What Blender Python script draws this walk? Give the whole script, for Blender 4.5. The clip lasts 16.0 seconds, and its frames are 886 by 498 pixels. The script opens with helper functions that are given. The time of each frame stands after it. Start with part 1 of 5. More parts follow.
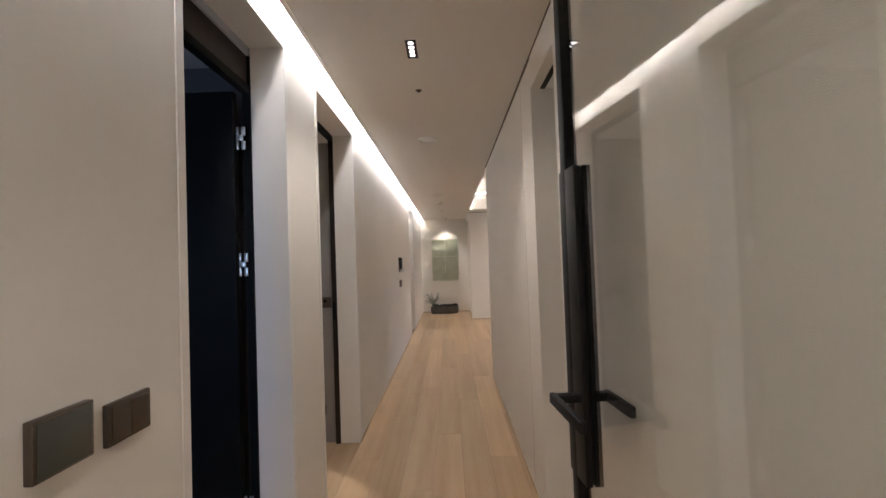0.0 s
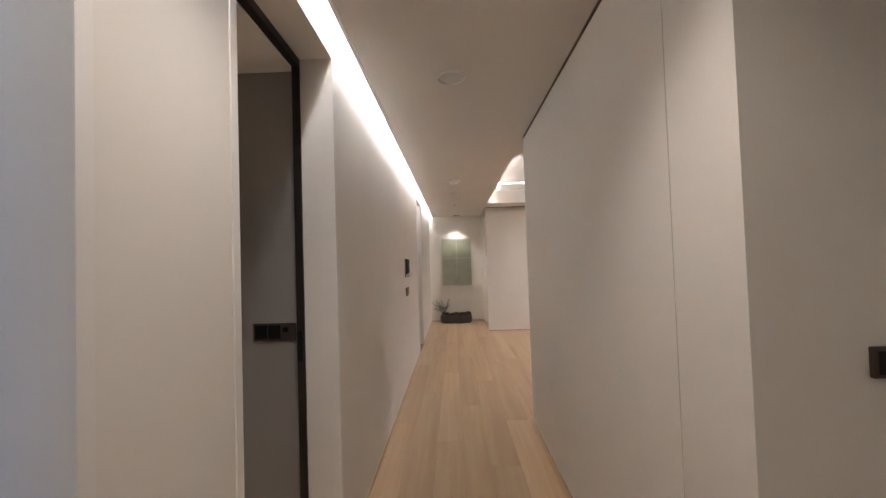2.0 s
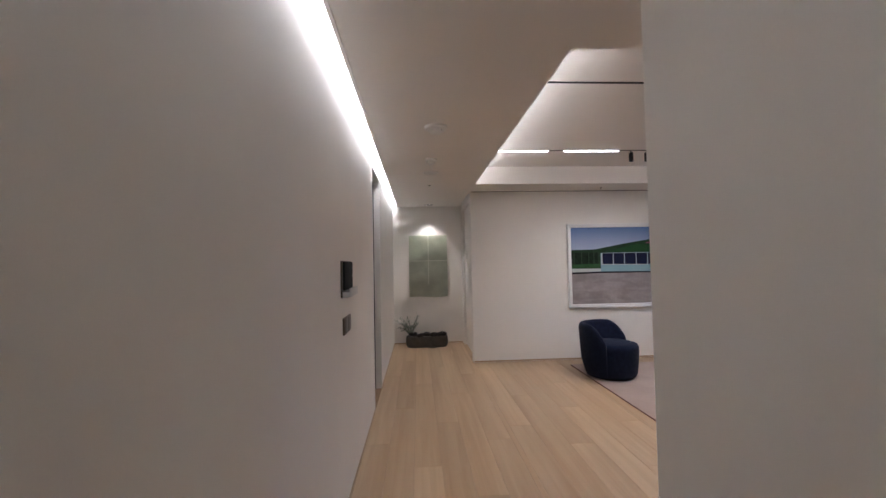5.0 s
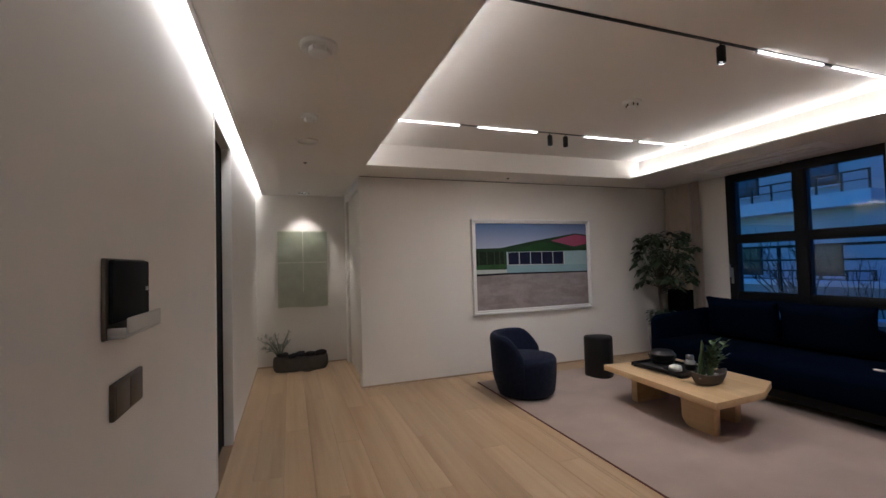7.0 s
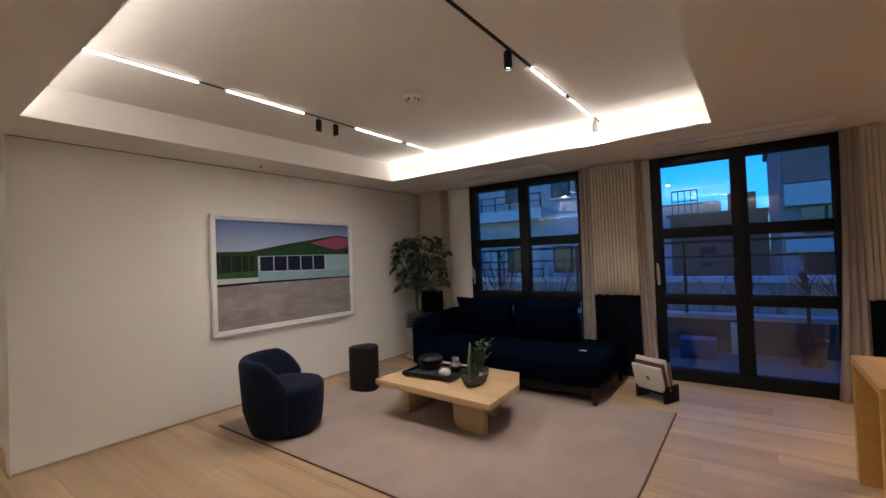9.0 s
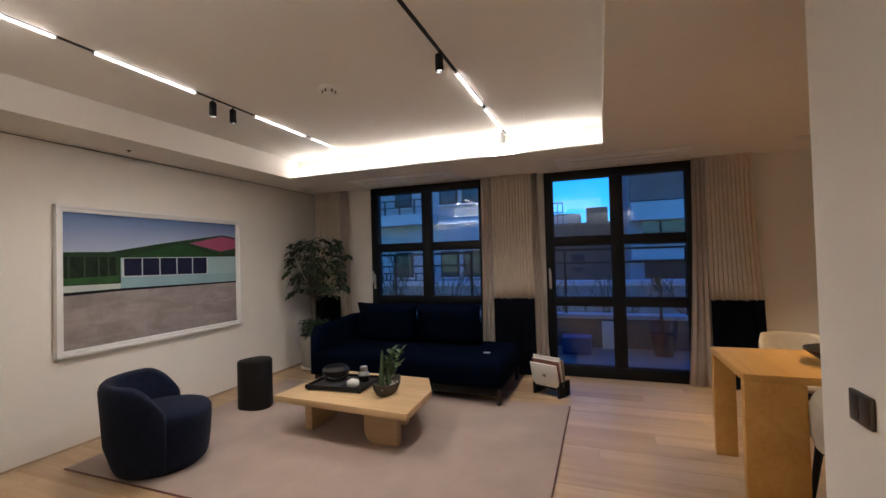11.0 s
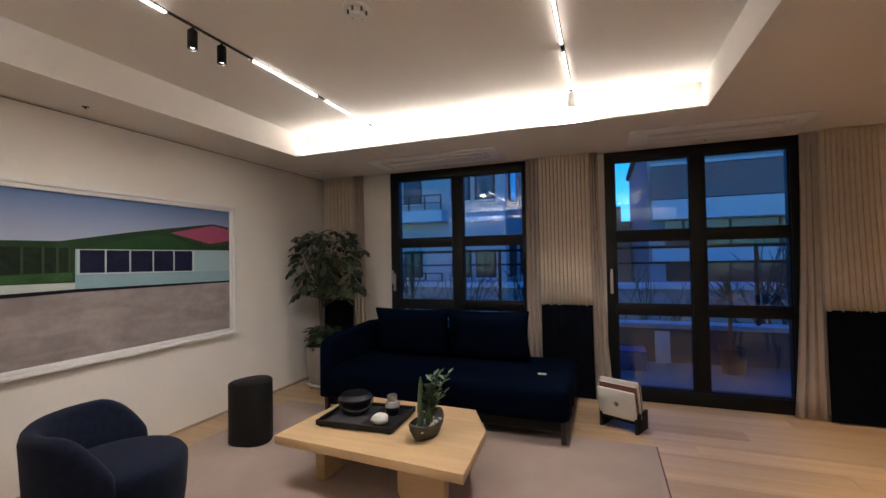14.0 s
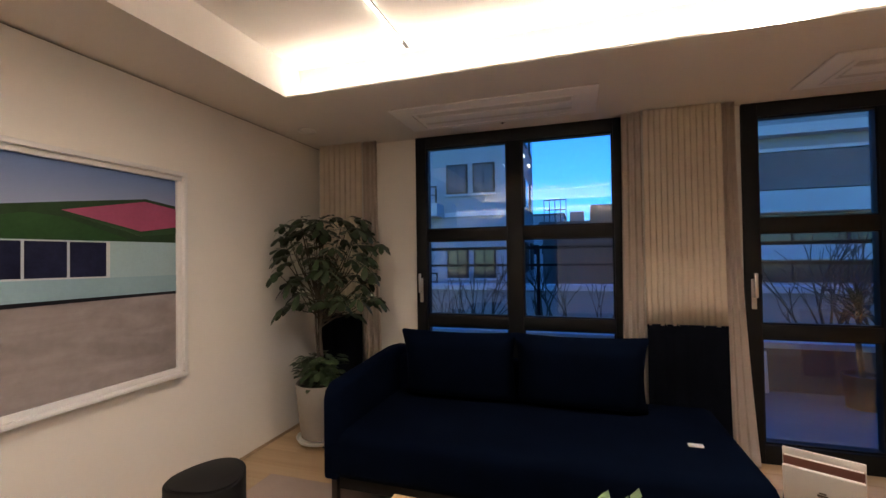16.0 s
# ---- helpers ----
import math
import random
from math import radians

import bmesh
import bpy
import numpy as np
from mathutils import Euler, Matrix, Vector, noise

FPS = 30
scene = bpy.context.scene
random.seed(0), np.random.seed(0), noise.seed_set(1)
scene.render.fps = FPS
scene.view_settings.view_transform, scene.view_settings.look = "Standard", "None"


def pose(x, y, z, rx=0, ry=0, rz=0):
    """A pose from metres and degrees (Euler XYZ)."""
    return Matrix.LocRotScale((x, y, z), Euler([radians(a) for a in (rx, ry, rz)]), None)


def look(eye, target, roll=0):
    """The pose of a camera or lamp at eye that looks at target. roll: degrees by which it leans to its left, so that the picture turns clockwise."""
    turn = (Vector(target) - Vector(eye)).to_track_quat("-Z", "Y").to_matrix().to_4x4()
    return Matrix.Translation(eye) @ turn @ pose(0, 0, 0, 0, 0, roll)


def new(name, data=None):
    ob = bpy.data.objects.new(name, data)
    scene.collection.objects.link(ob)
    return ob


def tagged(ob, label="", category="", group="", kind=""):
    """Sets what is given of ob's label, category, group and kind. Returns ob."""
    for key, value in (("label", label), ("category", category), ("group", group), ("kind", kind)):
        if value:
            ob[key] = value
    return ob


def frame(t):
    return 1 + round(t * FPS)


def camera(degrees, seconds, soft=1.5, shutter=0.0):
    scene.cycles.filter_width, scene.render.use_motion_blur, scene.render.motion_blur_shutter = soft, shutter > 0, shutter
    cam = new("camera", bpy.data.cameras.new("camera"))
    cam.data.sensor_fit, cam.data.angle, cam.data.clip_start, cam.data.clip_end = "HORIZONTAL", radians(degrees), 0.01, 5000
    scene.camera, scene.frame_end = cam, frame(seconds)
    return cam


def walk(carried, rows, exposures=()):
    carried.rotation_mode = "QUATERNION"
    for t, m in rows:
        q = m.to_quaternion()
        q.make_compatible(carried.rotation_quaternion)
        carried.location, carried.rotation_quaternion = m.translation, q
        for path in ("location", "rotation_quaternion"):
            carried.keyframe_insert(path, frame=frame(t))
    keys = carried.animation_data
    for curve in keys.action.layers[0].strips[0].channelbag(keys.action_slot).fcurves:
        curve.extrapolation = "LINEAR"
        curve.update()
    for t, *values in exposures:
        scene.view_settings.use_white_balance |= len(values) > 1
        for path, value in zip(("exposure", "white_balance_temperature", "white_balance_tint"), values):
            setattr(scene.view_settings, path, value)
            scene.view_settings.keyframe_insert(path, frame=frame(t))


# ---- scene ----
cam = camera(92.5, 16.0)
PATH = [
    (0, (0.114, 0.157, 1.357), (0.087, 2.156, 1.408), -2.0),
    (0.5, (0.075, 0.449, 1.367), (0.046, 2.448, 1.422), -2.2),
    (1, (0.046, 0.753, 1.376), (0.007, 2.752, 1.432), -1.9),
    (1.5, (0.014, 1.105, 1.383), (-0.031, 3.104, 1.439), -1.8),
    (2, (-0.055, 1.436, 1.364), (-0.104, 3.435, 1.425), -1.8),
    (2.5, (-0.09, 1.799, 1.357), (-0.141, 3.797, 1.417), -1.7),
    (3, (-0.116, 2.202, 1.345), (-0.169, 4.2, 1.415), -1.3),
    (5.5, (-0.178, 4.06, 1.388), (0.025, 6.048, 1.459), -1.3),
    (6, (-0.185, 4.338, 1.38), (0.123, 6.312, 1.454), -1.5),
    (6.5, (-0.19, 4.611, 1.374), (0.271, 6.556, 1.444), -1.5),
    (7, (-0.16, 4.851, 1.375), (0.519, 6.731, 1.443), -1.6),
    (7.5, (-0.128, 5.066, 1.398), (0.816, 6.828, 1.456), -1.8),
    (8, (-0.087, 5.229, 1.404), (1.121, 6.822, 1.454), -2.1),
    (8.5, (-0.015, 5.357, 1.406), (1.422, 6.747, 1.449), -2.1),
    (9, (-0.005, 5.475, 1.414), (1.61, 6.654, 1.452), -2.2),
    (9.5, (-0.02, 5.598, 1.419), (1.749, 6.53, 1.454), -2.1),
    (10, (-0.047, 5.693, 1.424), (1.799, 6.461, 1.458), -1.9),
    (10.2, (-0.049, 5.714, 1.426), (1.812, 6.447, 1.46), -1.9),
    (12.5, (-0.02, 5.831, 1.421), (1.86, 6.512, 1.462), -1.4),
    (13, (0.164, 5.954, 1.414), (2.041, 6.643, 1.449), -1.3),
    (13.5, (0.399, 6.12, 1.404), (2.273, 6.819, 1.442), -1.2),
    (14, (0.665, 6.392, 1.398), (2.536, 7.096, 1.439), -1.0),
    (14.5, (0.93, 6.652, 1.397), (2.8, 7.362, 1.432), -1.0),
    (15, (1.228, 6.932, 1.388), (3.095, 7.649, 1.425), -0.7),
    (15.5, (1.514, 7.184, 1.388), (3.38, 7.903, 1.429), -0.8),
    (16, (1.791, 7.426, 1.402), (3.697, 8.033, 1.435), -0.8),
]
EXPOSURES = [(0.0, 0.48, 5750, 13), (1.0, 0.48, 5750, 13), (1.5, 0.48, 5800, 13), (2.0, 0.42, 5800, 14), (2.5, 0.08, 5800, 15), (3.0, 0.1, 5700, 15), (5.5, -0.04, 5300, 14), (7.0, -0.4, 5500, 12), (7.5, -0.48, 5550, 11), (8.0, -0.42, 5700, 11), (9.0, -0.1, 5950, 11), (12.5, 0.04, 5950, 11), (14.5, 0.12, 6050, 12), (15.5, 0.2, 6550, 15), (16.0, 0.24, 6850, 16)]
walk(cam, [(t, look(eye, target, roll)) for t, eye, target, roll in PATH], EXPOSURES)

# ---- world and large lights ----
world = bpy.data.worlds.new("dusk")
scene.world = world
world.use_nodes = True
_wn, _wl = world.node_tree.nodes, world.node_tree.links
_sky = _wn.new("ShaderNodeTexSky")
_sky.sky_type, _sky.sun_disc = "NISHITA", False
_sky.sun_elevation, _sky.sun_rotation = radians(5.0), radians(-90)
_sky.air_density, _sky.dust_density, _sky.ozone_density = 1.0, 0.4, 5.0
_blue = _wn.new("ShaderNodeMix")
_blue.data_type, _blue.blend_type = "RGBA", "MULTIPLY"
_blue.inputs["Factor"].default_value = 1.0
_blue.inputs["B"].default_value = (0.28, 0.76, 1.20, 1)
_wl.new(_sky.outputs[0], _blue.inputs["A"])
_wl.new(_blue.outputs["Result"], _wn["Background"].inputs[0])
_wn["Background"].inputs[1].default_value = 0.50

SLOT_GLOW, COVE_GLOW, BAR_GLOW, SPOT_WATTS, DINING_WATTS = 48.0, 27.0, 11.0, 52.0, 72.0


# ---- materials ----
def material(name, color, rough=0.6, metal=0.0, vary=0.08, scale=6.0, fine=120.0, bump=0.1, bump_size=0.002, spec=0.5, sheen=0.0, random_amount=0.0, island=False, coat=0.0):
    """A surface with colour that varies at two scales and a fine relief."""
    m = bpy.data.materials.new(name)
    m.use_nodes = True
    n, l = m.node_tree.nodes, m.node_tree.links
    b = n["Principled BSDF"]
    b.inputs["Roughness"].default_value = rough
    b.inputs["Metallic"].default_value = metal
    b.inputs["Specular IOR Level"].default_value = spec
    b.inputs["Sheen Weight"].default_value = sheen
    b.inputs["Coat Weight"].default_value = coat
    co = n.new("ShaderNodeTexCoord")
    big, small = n.new("ShaderNodeTexNoise"), n.new("ShaderNodeTexNoise")
    big.inputs["Scale"].default_value, small.inputs["Scale"].default_value = scale, fine
    big.inputs["Detail"].default_value, small.inputs["Detail"].default_value = 4.0, 3.0
    for t in (big, small):
        l.new(co.outputs["Object"], t.inputs["Vector"])
    mix = n.new("ShaderNodeMath")
    mix.operation = "MULTIPLY_ADD"
    mix.inputs[1].default_value = 0.45
    l.new(small.outputs["Fac"], mix.inputs[0])
    l.new(big.outputs["Fac"], mix.inputs[2])
    ramp = n.new("ShaderNodeMapRange")
    ramp.inputs["From Min"].default_value, ramp.inputs["From Max"].default_value = 0.4, 0.95
    ramp.inputs["To Min"].default_value, ramp.inputs["To Max"].default_value = 1 - vary, 1 + vary
    l.new(mix.outputs[0], ramp.inputs["Value"])
    hsv = n.new("ShaderNodeHueSaturation")
    hsv.inputs["Color"].default_value = (*color, 1)
    value = ramp.outputs["Result"]
    if random_amount:
        who = n.new("ShaderNodeNewGeometry") if island else n.new("ShaderNodeObjectInfo")
        rnd = n.new("ShaderNodeMapRange")
        rnd.inputs["To Min"].default_value, rnd.inputs["To Max"].default_value = 1 - random_amount, 1 + random_amount
        l.new(who.outputs["Random Per Island" if island else "Random"], rnd.inputs["Value"])
        mul = n.new("ShaderNodeMath")
        mul.operation = "MULTIPLY"
        l.new(value, mul.inputs[0])
        l.new(rnd.outputs["Result"], mul.inputs[1])
        value = mul.outputs[0]
    l.new(value, hsv.inputs["Value"])
    l.new(hsv.outputs["Color"], b.inputs["Base Color"])
    bmp = n.new("ShaderNodeBump")
    bmp.inputs["Strength"].default_value, bmp.inputs["Distance"].default_value = bump, bump_size
    l.new(small.outputs["Fac"], bmp.inputs["Height"])
    l.new(bmp.outputs["Normal"], b.inputs["Normal"])
    return m


def wood(name, dark, light, along="Y", rough=0.45, grain=28.0, random_amount=0.12):
    """Straight-grained timber, with the grain along one axis."""
    m = bpy.data.materials.new(name)
    m.use_nodes = True
    n, l = m.node_tree.nodes, m.node_tree.links
    b = n["Principled BSDF"]
    b.inputs["Roughness"].default_value = rough
    b.inputs["Specular IOR Level"].default_value = 0.32
    co, mp, who = n.new("ShaderNodeTexCoord"), n.new("ShaderNodeMapping"), n.new("ShaderNodeObjectInfo")
    stretch = [1.0, 1.0, 1.0]
    stretch["XYZ".index(along)] = 0.045
    mp.inputs["Scale"].default_value = stretch
    shift = n.new("ShaderNodeVectorMath")
    shift.operation = "SCALE"
    shift.inputs[0].default_value = (17.0, 31.0, 7.0)
    l.new(who.outputs["Random"], shift.inputs["Scale"])
    add = n.new("ShaderNodeVectorMath")
    l.new(co.outputs["Object"], mp.inputs["Vector"])
    l.new(mp.outputs["Vector"], add.inputs[0])
    l.new(shift.outputs["Vector"], add.inputs[1])
    a, c = n.new("ShaderNodeTexNoise"), n.new("ShaderNodeTexNoise")
    a.inputs["Scale"].default_value, a.inputs["Detail"].default_value, a.inputs["Distortion"].default_value = grain, 6.0, 0.6
    c.inputs["Scale"].default_value, c.inputs["Detail"].default_value = 5.0, 2.0
    l.new(add.outputs[0], a.inputs["Vector"])
    l.new(add.outputs[0], c.inputs["Vector"])
    mix = n.new("ShaderNodeMath")
    mix.operation = "MULTIPLY_ADD"
    mix.inputs[1].default_value = 0.6
    l.new(a.outputs["Fac"], mix.inputs[0])
    l.new(c.outputs["Fac"], mix.inputs[2])
    ramp = n.new("ShaderNodeValToRGB")
    ramp.color_ramp.elements[0].position, ramp.color_ramp.elements[1].position = 0.55, 1.05
    ramp.color_ramp.elements[0].color, ramp.color_ramp.elements[1].color = (*dark, 1), (*light, 1)
    l.new(mix.outputs[0], ramp.inputs["Fac"])
    hsv, rnd = n.new("ShaderNodeHueSaturation"), n.new("ShaderNodeMapRange")
    rnd.inputs["To Min"].default_value, rnd.inputs["To Max"].default_value = 1 - random_amount, 1 + random_amount
    l.new(who.outputs["Random"], rnd.inputs["Value"])
    l.new(rnd.outputs["Result"], hsv.inputs["Value"])
    l.new(ramp.outputs["Color"], hsv.inputs["Color"])
    l.new(hsv.outputs["Color"], b.inputs["Base Color"])
    bmp = n.new("ShaderNodeBump")
    bmp.inputs["Strength"].default_value, bmp.inputs["Distance"].default_value = 0.12, 0.001
    l.new(a.outputs["Fac"], bmp.inputs["Height"])
    l.new(bmp.outputs["Normal"], b.inputs["Normal"])
    return m


def glowing(name, color, strength):
    m = bpy.data.materials.new(name)
    m.use_nodes = True
    b = m.node_tree.nodes["Principled BSDF"]
    b.inputs["Base Color"].default_value = (*color, 1)
    b.inputs["Emission Color"].default_value = (*color, 1)
    b.inputs["Emission Strength"].default_value = strength
    return m


def glass(name, tint=(1, 1, 1), share=0.0, rough=0.0):
    """Thin pane: clear, with the mirror image that grows towards the edge of sight; share: extra mirror of a coating."""
    m = bpy.data.materials.new(name)
    m.use_nodes = True
    n, l = m.node_tree.nodes, m.node_tree.links
    n.remove(n["Principled BSDF"])
    clear, gloss, edge, mix = n.new("ShaderNodeBsdfTransparent"), n.new("ShaderNodeBsdfGlossy"), n.new("ShaderNodeLayerWeight"), n.new("ShaderNodeMixShader")
    clear.inputs["Color"].default_value = (*tint, 1)
    gloss.inputs["Roughness"].default_value = rough
    power, add = n.new("ShaderNodeMath"), n.new("ShaderNodeMath")
    power.operation, add.operation, add.use_clamp = "POWER", "MULTIPLY_ADD", True
    power.inputs[1].default_value, add.inputs[1].default_value, add.inputs[2].default_value = 5.0, 0.95, 0.042 + share
    l.new(edge.outputs["Facing"], power.inputs[0])
    l.new(power.outputs[0], add.inputs[0])
    l.new(add.outputs[0], mix.inputs["Fac"])
    l.new(clear.outputs[0], mix.inputs[1])
    l.new(gloss.outputs[0], mix.inputs[2])
    l.new(mix.outputs[0], n["Material Output"].inputs["Surface"])
    return m


WALL = material("warm_white_paint", (0.79, 0.755, 0.70), 0.75, vary=0.025, scale=1.6, fine=260, bump=0.05, bump_size=0.0008, spec=0.25)
CEIL = material("ceiling_paint", (0.80, 0.765, 0.715), 0.85, vary=0.02, scale=1.2, fine=300, bump=0.06, bump_size=0.0006, spec=0.2)
TRIM = material("satin_white_trim", (0.81, 0.78, 0.74), 0.5, vary=0.02, fine=200, bump=0.04)
# Dark backing colour that holds the shade of gaps and grooves.
GAP = material("shadow_gap", (0.22, 0.19, 0.16), 0.9, vary=0.1)
OAK = wood("oak_planks", (0.43, 0.288, 0.162), (0.555, 0.402, 0.245), "Y", 0.42, 22.0, 0.10)
SUB = material("dark_joint", (0.27, 0.18, 0.105), 0.9)
TABLE_OAK = wood("pale_oak_table", (0.49, 0.325, 0.165), (0.61, 0.43, 0.235), "Y", 0.5, 30.0, 0.04)
BASE = material("oak_skirting", (0.42, 0.30, 0.19), 0.6, vary=0.15, scale=9)
BLACK_DOOR = material("black_lacquer", (0.004, 0.0045, 0.005), 0.6, vary=0.2, fine=90, bump=0.03, spec=0.08)
BROWN_METAL = material("bronze_frame", (0.035, 0.028, 0.023), 0.42, 0.5, vary=0.12)
BRONZE_PLATE = material("brushed_bronze_plate", (0.115, 0.095, 0.078), 0.38, 0.85, vary=0.12, fine=300)
STEEL = material("satin_steel", (0.55, 0.54, 0.52), 0.3, 0.95, vary=0.06)
BLACK_METAL = material("black_metal", (0.008, 0.008, 0.0085), 0.5, 0.1, vary=0.15, spec=0.25)
GREY_WALL = material("grey_plaster", (0.30, 0.285, 0.27), 0.8, vary=0.04, scale=1.5)
# Darkness of the dim room behind door 1 is put into this colour.
DARK_ROOM = material("darkened_room_wall", (0.05, 0.05, 0.052), 0.8, vary=0.1)
WHITE_GLOSS = material("white_laminate", (0.72, 0.72, 0.74), 0.3, vary=0.02)
TILE = material("glazed_strip_tile", (0.62, 0.60, 0.54), 0.25, vary=0.12, scale=14, random_amount=0.14)
PLASTIC = material("white_plastic", (0.78, 0.77, 0.74), 0.4, vary=0.02)
NAVY = material("navy_boucle", (0.0095, 0.0128, 0.028), 0.97, vary=0.3, scale=30, fine=420, bump=0.55, bump_size=0.003, spec=0.08, sheen=0.06)
SOFA = material("midnight_velvet", (0.0010, 0.0029, 0.0094), 0.95, vary=0.3, scale=6, fine=500, bump=0.3, bump_size=0.0015, spec=0.03)
BLACK_WOOD = material("black_stained_wood", (0.0065, 0.006, 0.006), 0.6, vary=0.3, scale=12, fine=80, bump=0.25, spec=0.3)
RUG = material("grey_beige_rug", (0.405, 0.318, 0.275), 1.0, vary=0.10, scale=3.0, fine=380, bump=0.5, bump_size=0.004, spec=0.05, sheen=0.1)
RUG_EDGE = material("maroon_binding", (0.14, 0.06, 0.05), 0.9, vary=0.15)
LEG_WOOD = material("dark_walnut", (0.022, 0.014, 0.010), 0.5, vary=0.2, scale=14)
CREAM = material("cream_curtain_linen", (0.90, 0.79, 0.66), 0.9, vary=0.05, scale=10, fine=420, bump=0.25, spec=0.1, sheen=0.1)
CURTAIN_NAVY = material("navy_curtain_velvet", (0.006, 0.008, 0.014), 0.95, vary=0.2, fine=420, bump=0.2, spec=0.08)
SHEER = material("grey_sheer", (0.70, 0.60, 0.53), 0.95, vary=0.05, fine=420, bump=0.2, spec=0.05)
WINDOW_METAL = material("black_window_frame", (0.005, 0.006, 0.0075), 0.5, 0.0, vary=0.15, spec=0.25)
PANE = glass("window_pane", (0.90, 0.96, 0.98), 0.035)
DOOR_GLASS = glass("door_glass", (0.93, 0.93, 0.91), 0.05, 0.02)
SLOT_LIGHT = glowing("slot_led", (1.0, 0.95, 0.88), SLOT_GLOW)
COVE_LIGHT = glowing("cove_led", (1.0, 0.91, 0.79), COVE_GLOW)
BAR_LIGHT = glowing("bar_led", (1.0, 0.89, 0.76), BAR_GLOW)
LENS_LIGHT = glowing("spot_lens", (1.0, 0.94, 0.84), 6.0)


# ---- building helpers ----
def box(bm, x0, x1, y0, y1, z0, z1, r=0.0, seg=2):
    """A box between two corners, its edges rounded by r."""
    b = bmesh.new()
    bmesh.ops.create_cube(b, size=1.0)
    for v in b.verts:
        v.co = ((x0 + x1) / 2 + v.co.x * (x1 - x0), (y0 + y1) / 2 + v.co.y * (y1 - y0), (z0 + z1) / 2 + v.co.z * (z1 - z0))
    if r:
        bmesh.ops.bevel(b, geom=b.edges[:], offset=r, segments=seg, affect="EDGES", profile=0.5)
    put_into(bm, b)
    return bm


def put_into(bm, b, m=None):
    """Adds the mesh b to bm, at the pose m, and frees b."""
    if m is not None:
        bmesh.ops.transform(b, matrix=m, verts=b.verts[:])
    me = bpy.data.meshes.new("tmp")
    b.to_mesh(me)
    b.free()
    bm.from_mesh(me)
    bpy.data.meshes.remove(me)


def prism(bm, outline, z0, z1, r=0.0, axis="z", seg=2):
    """An outline drawn in a plane and pushed out along an axis. axis y: the outline is (x, z); axis x: (y, z)."""
    b = bmesh.new()
    where = {"z": lambda u, v, w: (u, v, w), "y": lambda u, v, w: (u, w, v), "x": lambda u, v, w: (w, u, v)}[axis]
    low = [b.verts.new(where(u, v, z0)) for u, v in outline]
    top = [b.verts.new(where(u, v, z1)) for u, v in outline]
    b.faces.new(low)
    b.faces.new(top)
    for i in range(len(outline)):
        j = (i + 1) % len(outline)
        b.faces.new((low[i], low[j], top[j], top[i]))
    bmesh.ops.recalc_face_normals(b, faces=b.faces[:])
    if r:
        rim = [e for e in b.edges if len(set(v in low for v in e.verts)) == 1]
        bmesh.ops.bevel(b, geom=rim, offset=r, segments=seg, affect="EDGES", profile=0.5)
    put_into(bm, b)
    return bm


def lathe(bm, profile, x=0, y=0, z=0, steps=28, m=None):
    """A profile of (radius, height) turned round the upright axis."""
    b = bmesh.new()
    rings = []
    for r, h in profile:
        rings.append([b.verts.new((r * math.cos(6.28318 * k / steps), r * math.sin(6.28318 * k / steps), h)) for k in range(steps)] if r > 1e-5 else [b.verts.new((0, 0, h))])
    for p, q in zip(rings, rings[1:]):
        for k in range(steps):
            j = (k + 1) % steps
            f = [p[k % len(p)], p[j % len(p)], q[j % len(q)], q[k % len(q)]]
            f = list(dict.fromkeys(f))
            if len(f) > 2:
                b.faces.new(f)
    bmesh.ops.recalc_face_normals(b, faces=b.faces[:])
    put_into(bm, b, Matrix.Translation((x, y, z)) @ (m or Matrix()))
    return bm


def tube(bm, points, radii, sides=8):
    """A tapered limb along points."""
    b = bmesh.new()
    rings = []
    points = [Vector(p) for p in points]
    for i, p in enumerate(points):
        d = (points[min(i + 1, len(points) - 1)] - points[max(i - 1, 0)]).normalized()
        u = d.cross(Vector((0.3, 0.9, 0.31))).normalized()
        w = d.cross(u)
        r = radii[i] if hasattr(radii, "__len__") else radii
        rings.append([b.verts.new(p + r * (math.cos(6.28318 * k / sides) * u + math.sin(6.28318 * k / sides) * w)) for k in range(sides)])
    for p, q in zip(rings, rings[1:]):
        for k in range(sides):
            b.faces.new((p[k], p[(k + 1) % sides], q[(k + 1) % sides], q[k]))
    b.faces.new(rings[0])
    b.faces.new(rings[-1])
    bmesh.ops.recalc_face_normals(b, faces=b.faces[:])
    put_into(bm, b)
    return bm


def finish(name, bm, mat, crease=38):
    """The mesh object of a bmesh: smooth but for its sharp edges."""
    me = bpy.data.meshes.new(name)
    for f in bm.faces:
        f.smooth = True
    for e in bm.edges:
        e.smooth = not (len(e.link_faces) != 2 or e.calc_face_angle(0) > radians(crease))
    bm.to_mesh(me)
    bm.free()
    for one in mat if isinstance(mat, (list, tuple)) else (mat,):
        me.materials.append(one)
    return new(name, me)


def part(name, bm, mat, parent=None, label="", crease=38):
    """Links a bmesh as one mesh object under a thing or a part."""
    ob = finish(name, bm, mat, crease)
    if parent is not None:
        ob.parent = parent
    return tagged(ob, label)


def thing(name, label, category, group="", at=None):
    """An Empty at the base of a thing, which parents its parts."""
    ob = new(name)
    ob.empty_display_size = 0.1
    if at is not None:
        ob.matrix_basis = at
    return tagged(ob, label, category, group)


def setting(name, bm, mat, label=""):
    return tagged(finish(name, bm, mat), label, kind="structure")


def boxes(*rows, r=0.0):
    bm = bmesh.new()
    for row in rows:
        box(bm, *row, r=r)
    return bm


